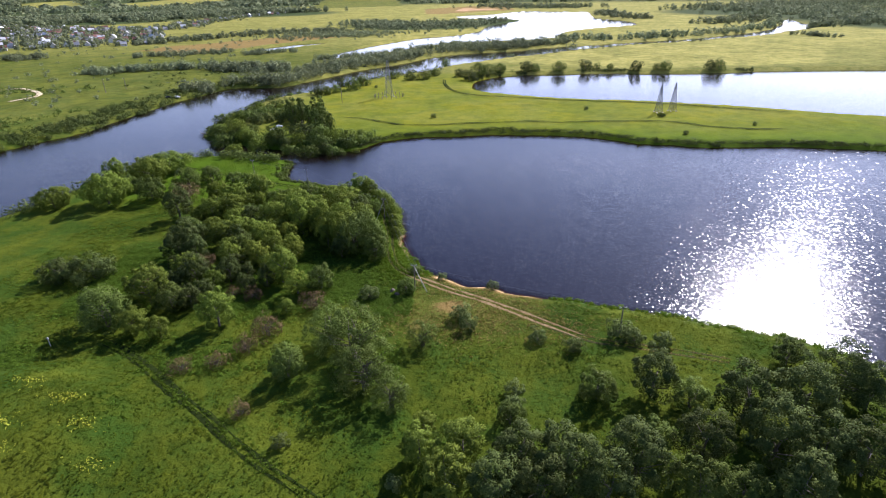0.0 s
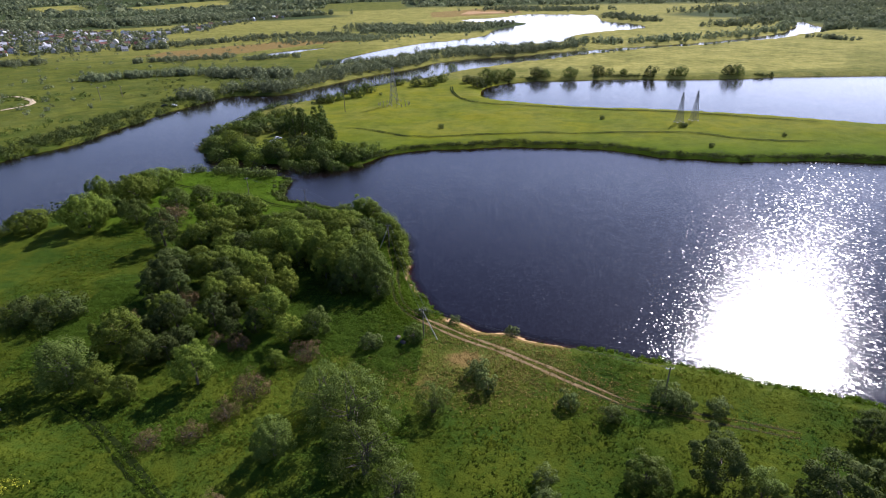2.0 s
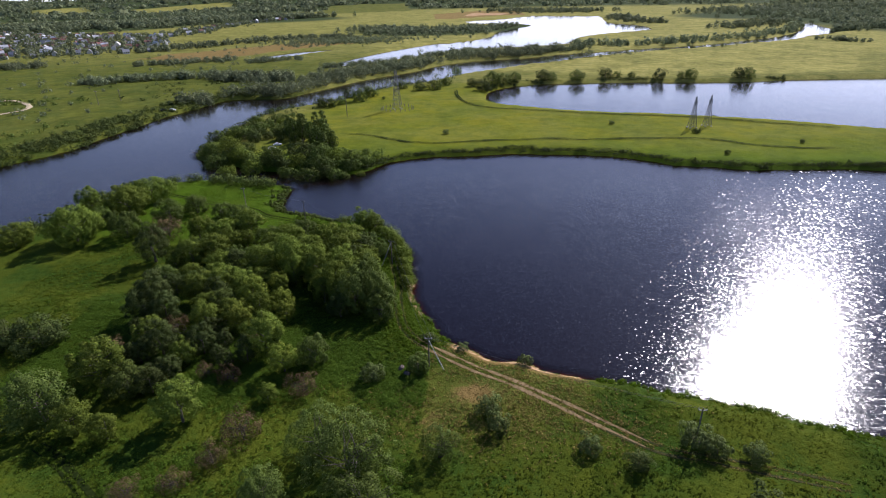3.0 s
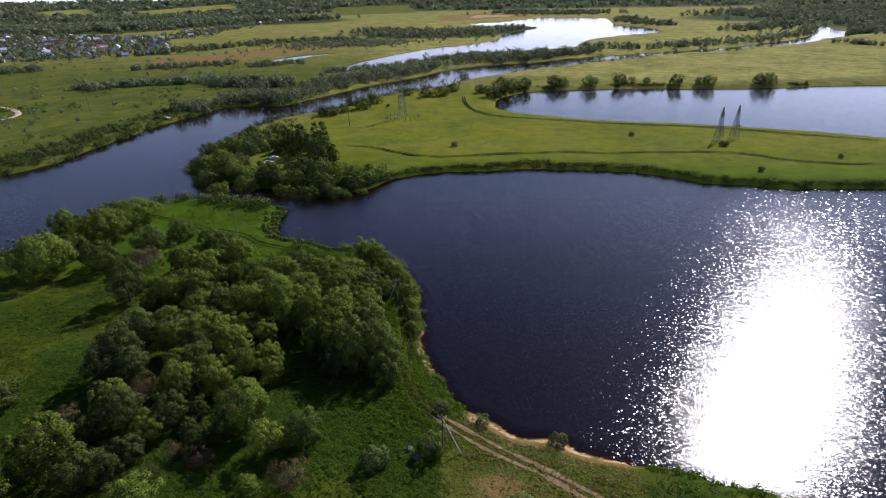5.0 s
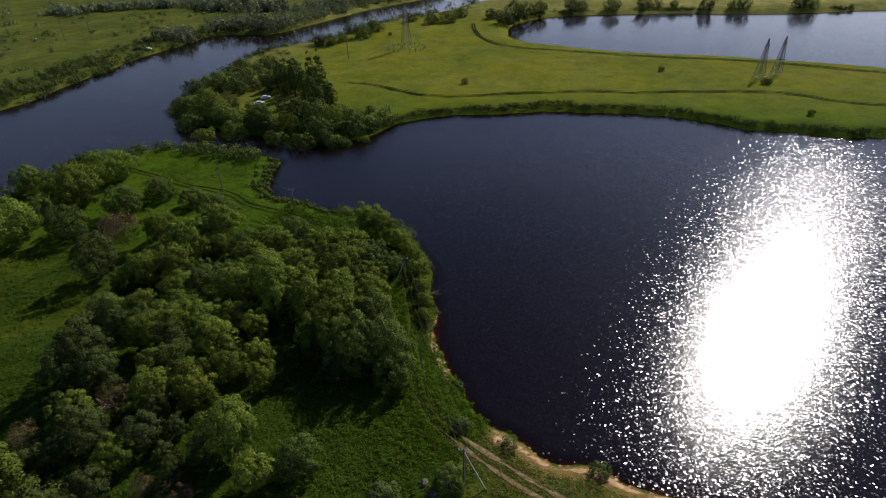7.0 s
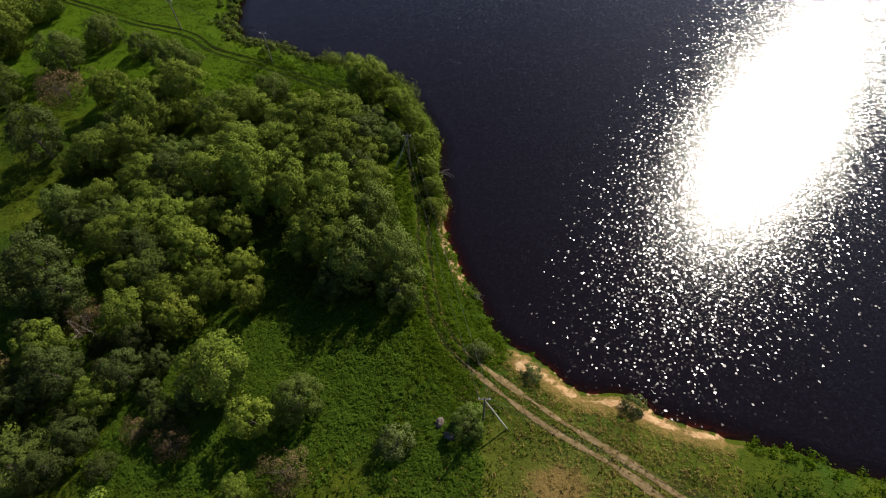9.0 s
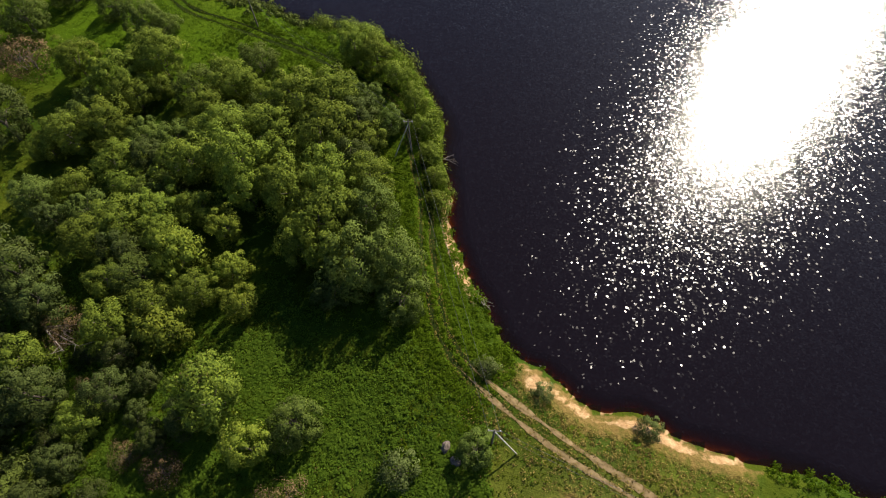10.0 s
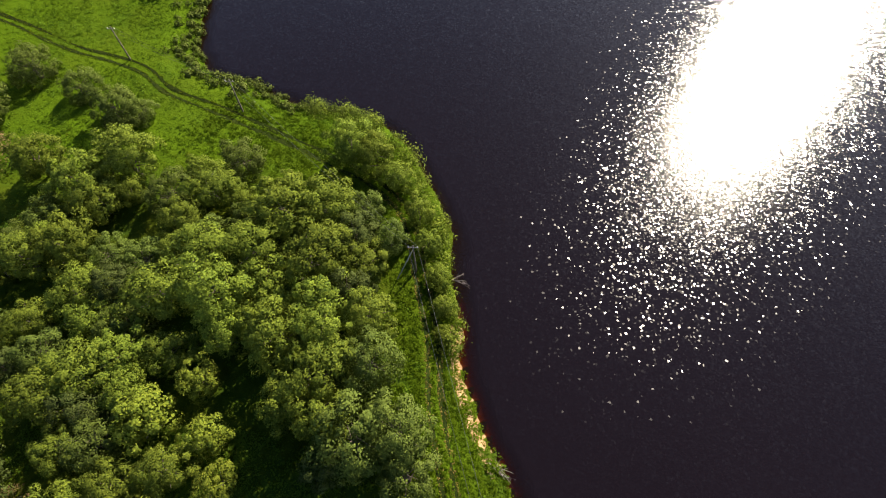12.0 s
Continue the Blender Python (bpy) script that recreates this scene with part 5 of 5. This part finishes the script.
def line_pole(x, y, high, label):
    root = new("line_pole")
    root.matrix_basis = pose(x, y, float(ground_z(x, y)))
    bm = bmesh.new()
    tube(bm, (0, 0, -0.4), (0, 0, high), 0.22, 0.13, 8)
    part("shaft", bm, POLE_WOOD, root)
    bm = bmesh.new()
    box(bm, -1.1, -0.06, high - 1.1, 1.1, 0.06, high - 0.95)
    part("crossarm", bm, STEEL, root)
    for side in (-1, 1):
        bm = bmesh.new()
        tube(bm, (side, 0, high - 1.0), (side, 0, high - 0.7), 0.07, 0.09, 6)
        part("insulator", bm, WALLS[0], root)
    tagged(root, label, "pole")


line_pole(-88.1, 369.6, 14.0, "tall thin dark line pole on the point's meadow")
line_pole(-281.6, 415.3, 10.5, "dark line pole on the far meadow")
line_pole(-275.0, 431.5, 8.8, "shorter dark line pole on the far meadow")


# ---- loose things ----
def car(x, y, turn, paint, label):
    root = new("car")
    root.matrix_basis = pose(x, y, float(ground_z(x, y)) + 0.02, 0, 0, turn)
    bm = bmesh.new()
    box(bm, -2.1, -0.85, 0.35, 2.1, 0.85, 0.9)
    top = box(bm, -1.35, -0.78, 0.9, 1.0, 0.78, 1.45)
    for v in top["verts"]:
        if v.co.z > 1.2:
            v.co.x, v.co.y = v.co.x * 0.75 - 0.1, v.co.y * 0.85
    bmesh.ops.bevel(bm, geom=bm.edges[:], offset=0.07, segments=2)
    part("body", bm, paint, root)
    for px, py in ((-1.3, -0.8), (1.3, -0.8), (-1.3, 0.8), (1.3, 0.8)):
        bm = bmesh.new()
        tube(bm, (px, py - 0.1, 0.32), (px, py + 0.1, 0.32), 0.32, 0.32, 14)
        part("wheel", bm, RUBBER, root)
    for side in (-1, 1):
        bm = bmesh.new()
        box(bm, -1.1, side * 0.735 - 0.015, 1.0, 0.65, side * 0.735 + 0.015, 1.3)
        part("side_window", bm, GLASS, root)
    tagged(root, label, "car")


DARK_PAINT = plain_material("dark_car_paint", (0.03, 0.03, 0.035), (0.06, 0.06, 0.07), 1.0, 0.25)
car(-107.8, 291.3, 20, CAR_PAINT, "white parked car on a grassy clearing between willows")
car(-108.4, 300.0, 35, CAR_PAINT, "pale parked car under the trees of the point")
car(-219.5, 391.5, 25, DARK_PAINT, "dark parked car on the riverside meadow")
car(-215.0, 394.5, 10, CAR_PAINT, "white parked car beside a dark one")


def stump(x, y, r, high, turn, seed):
    rng = np.random.default_rng(seed)
    bm = bmesh.new()
    bmesh.ops.create_icosphere(bm, subdivisions=3, radius=1)
    for v in bm.verts:
        k = 1 + 0.16 * noise.noise(v.co * 2.1 + Vector((seed, 0, 0))) + 0.08 * noise.noise(v.co * 6)
        v.co = Vector((v.co.x * r * k, v.co.y * r * 0.7 * k, max(-0.2, v.co.z) * high * k))
    me = bpy.data.meshes.new("tree_stump")
    bm.to_mesh(me)
    bm.free()
    me.materials.append(STONE)
    ob = new("tree_stump", me)
    ob.matrix_basis = pose(x, y, float(ground_z(x, y)) - 0.05, 0, 0, turn)
    tagged(ob, "pale weathered tree stump in dark nettles", "stump", "stumps near the pole")


stump(-19.4, 120.3, 0.85, 0.9, 70, 1)
stump(-18.1, 118.7, 0.8, 0.7, -20, 2)


def dead_branches(x, y, z, reach, count, turn, thick, seed, label):
    """A fallen, leafless limb with forking twigs."""
    rng = np.random.default_rng(seed)
    root = new("fallen_branch")
    root.matrix_basis = pose(x, y, z, 0, 0, turn)
    for i in range(count):
        bm = bmesh.new()
        w = rng.normal() * 0.45
        a, d = Vector((0, 0, 0.1)), Vector((math.cos(w), math.sin(w), rng.uniform(0.05, 0.35)))
        long = reach * rng.uniform(0.6, 1.0)
        knee, tip = a + d * long * 0.5, a + d * long + Vector((0, 0, rng.normal() * 0.3))
        tube(bm, a, knee, thick, thick * 0.7, 6)
        tube(bm, knee, tip, thick * 0.7, thick * 0.2, 6)
        for _ in range(7):
            t = rng.uniform(0.3, 1.0)
            b = a + d * long * t
            e = d + Vector(rng.normal(size=3)) * 0.75
            tube(bm, b, b + e * reach * rng.uniform(0.12, 0.3), thick * 0.35, thick * 0.08, 5)
        part("branch", bm, DEAD_WOOD, root)
    tagged(root, label, "branch")


dead_branches(-17.6, 142.2, 0.4, 3.2, 5, -20, 0.09, 4, "bleached dead branches that hang over the water")
dead_branches(-23.3, 167.4, 0.4, 2.4, 3, 10, 0.07, 5, "small dead branch that sticks out into the water")
dead_branches(-77.0, 132.4, float(ground_z(-77.0, 132.4)), 8.0, 3, -22, 0.16, 6, "fallen bleached tree limb lying in the undergrowth")
dead_branches(-143.5, 290.5, 0.3, 6.0, 4, 205, 0.16, 9, "dead grey branches that reach from the point into the river")
bm = bmesh.new()
tube(bm, (0, 0, -0.3), (0, 0, 2.3), 0.07, 0.06, 8)
root = new("marker_post")
root.matrix_basis = pose(-90.5, 94.6, float(ground_z(-90.5, 94.6)))
part("shaft", bm, CONCRETE, root)
bm = bmesh.new()
box(bm, -0.16, -0.09, 1.9, 0.16, 0.09, 2.35)
part("plate", bm, CONCRETE, root)
tagged(root, "thin pale marker post on the grassy mound", "post")


# ---- village ----
def house(wide, deep, eaves, ridge, wall, roof, label):
    root = new("house")
    bm = bmesh.new()
    box(bm, -wide / 2, -deep / 2, -0.5, wide / 2, deep / 2, eaves)
    for sx in (-1, 1):
        x = sx * (wide / 2 - 0.12)
        a = [bm.verts.new((x + o, y, z)) for o in (-0.1, 0.1) for y, z in ((-deep / 2, eaves), (deep / 2, eaves), (0, ridge - 0.1))]
        bm.faces.new(a[:3]), bm.faces.new(a[:2:-1])
        for i, j in ((0, 1), (1, 2), (2, 0)):
            bm.faces.new((a[i], a[j], a[j + 3], a[i + 3]))
    body = part("wall", bm, wall, root)
    bm = bmesh.new()
    for sy in (-1, 1):
        edge = [(-wide / 2 - 0.5, sy * (deep / 2 + 0.5), eaves - 0.3), (wide / 2 + 0.5, sy * (deep / 2 + 0.5), eaves - 0.3), (wide / 2 + 0.5, 0, ridge), (-wide / 2 - 0.5, 0, ridge)]
        lo = [bm.verts.new(p) for p in edge]
        hi = [bm.verts.new((p[0], p[1], p[2] + 0.2)) for p in edge]
        bm.faces.new(lo), bm.faces.new(hi[::-1])
        for i in range(4):
            bm.faces.new((lo[i], lo[(i + 1) % 4], hi[(i + 1) % 4], hi[i]))
    cover = part("roof", bm, roof, root)
    bm = bmesh.new()
    box(bm, wide * 0.2, -0.4, ridge - 0.8, wide * 0.2 + 0.7, 0.4, ridge + 1.1)
    part("chimney", bm, WALLS[1], cover)
    for sy in (-1, 1):
        for k in (-0.3, 0.0, 0.3):
            bm = bmesh.new()
            box(bm, wide * k - 0.6, sy * deep / 2 - 0.04, 1.0, wide * k + 0.6, sy * deep / 2 + 0.04, 2.3)
            part("window", bm, GLASS, root)
    return tagged(root, label, "house", "houses of the village")


models = [house(8, 6.5, 2.8, 6.0, WALLS[0], ROOFS[0], "white rendered village house with a grey gabled roof"),
          house(7.5, 6, 2.7, 5.6, WALLS[2], ROOFS[1], "timber village house with a red-brown gabled roof"),
          house(9.5, 7.5, 4.6, 7.8, WALLS[0], ROOFS[2], "large white village house with a bright metal roof"),
          house(6.5, 5, 2.5, 4.8, WALLS[1], ROOFS[0], "small grey brick village house with a grey roof"),
          house(9, 6.5, 4.6, 7.4, WALLS[0], ROOFS[1], "tall white village house with a brown roof")]
spot = np.random.default_rng(21)
lots = []
lo, hi = np.min(VILLAGE, 0), np.max(VILLAGE, 0)
while len(lots) < 190:
    p = np.array([spot.uniform(lo[0], hi[0]), spot.uniform(lo[1], hi[1])])
    if inside(VILLAGE, p[:1], p[1:])[0] and all(np.hypot(*(p - q)) > 15 for q in lots):
        lots.append(p)
row, _ = along(curve(VILLAGE_ROW, 4), 20)
lots += [p + spot.normal(size=2) * 16 for p in row]
for k, p in enumerate(lots):
    place = pose(p[0], p[1], float(ground_z(*p)), 0, 0, 35 + 90 * spot.integers(0, 2) + spot.normal() * 12)
    m = models[k % len(models)] if spot.random() > 0.25 else models[0]
    if k < len(models):
        models[k].matrix_basis = place
    else:
        copy_thing(m, place)
xy = np.stack([spot.uniform(lo[0], hi[0], 2800), spot.uniform(lo[1], hi[1], 2800)], 1)
xy = np.vstack([xy[inside(VILLAGE, xy[:, 0], xy[:, 1])], strip_places(spot, VILLAGE_ROW, 55, 420)])
h = spot.uniform(3, 10, len(xy))
stuff("woodland", planted(spot, with_z(xy), h, h * spot.uniform(0.35, 0.6, len(xy)), 30, 0.21), LEAVES["f"], "garden trees between the village houses", "woodland")
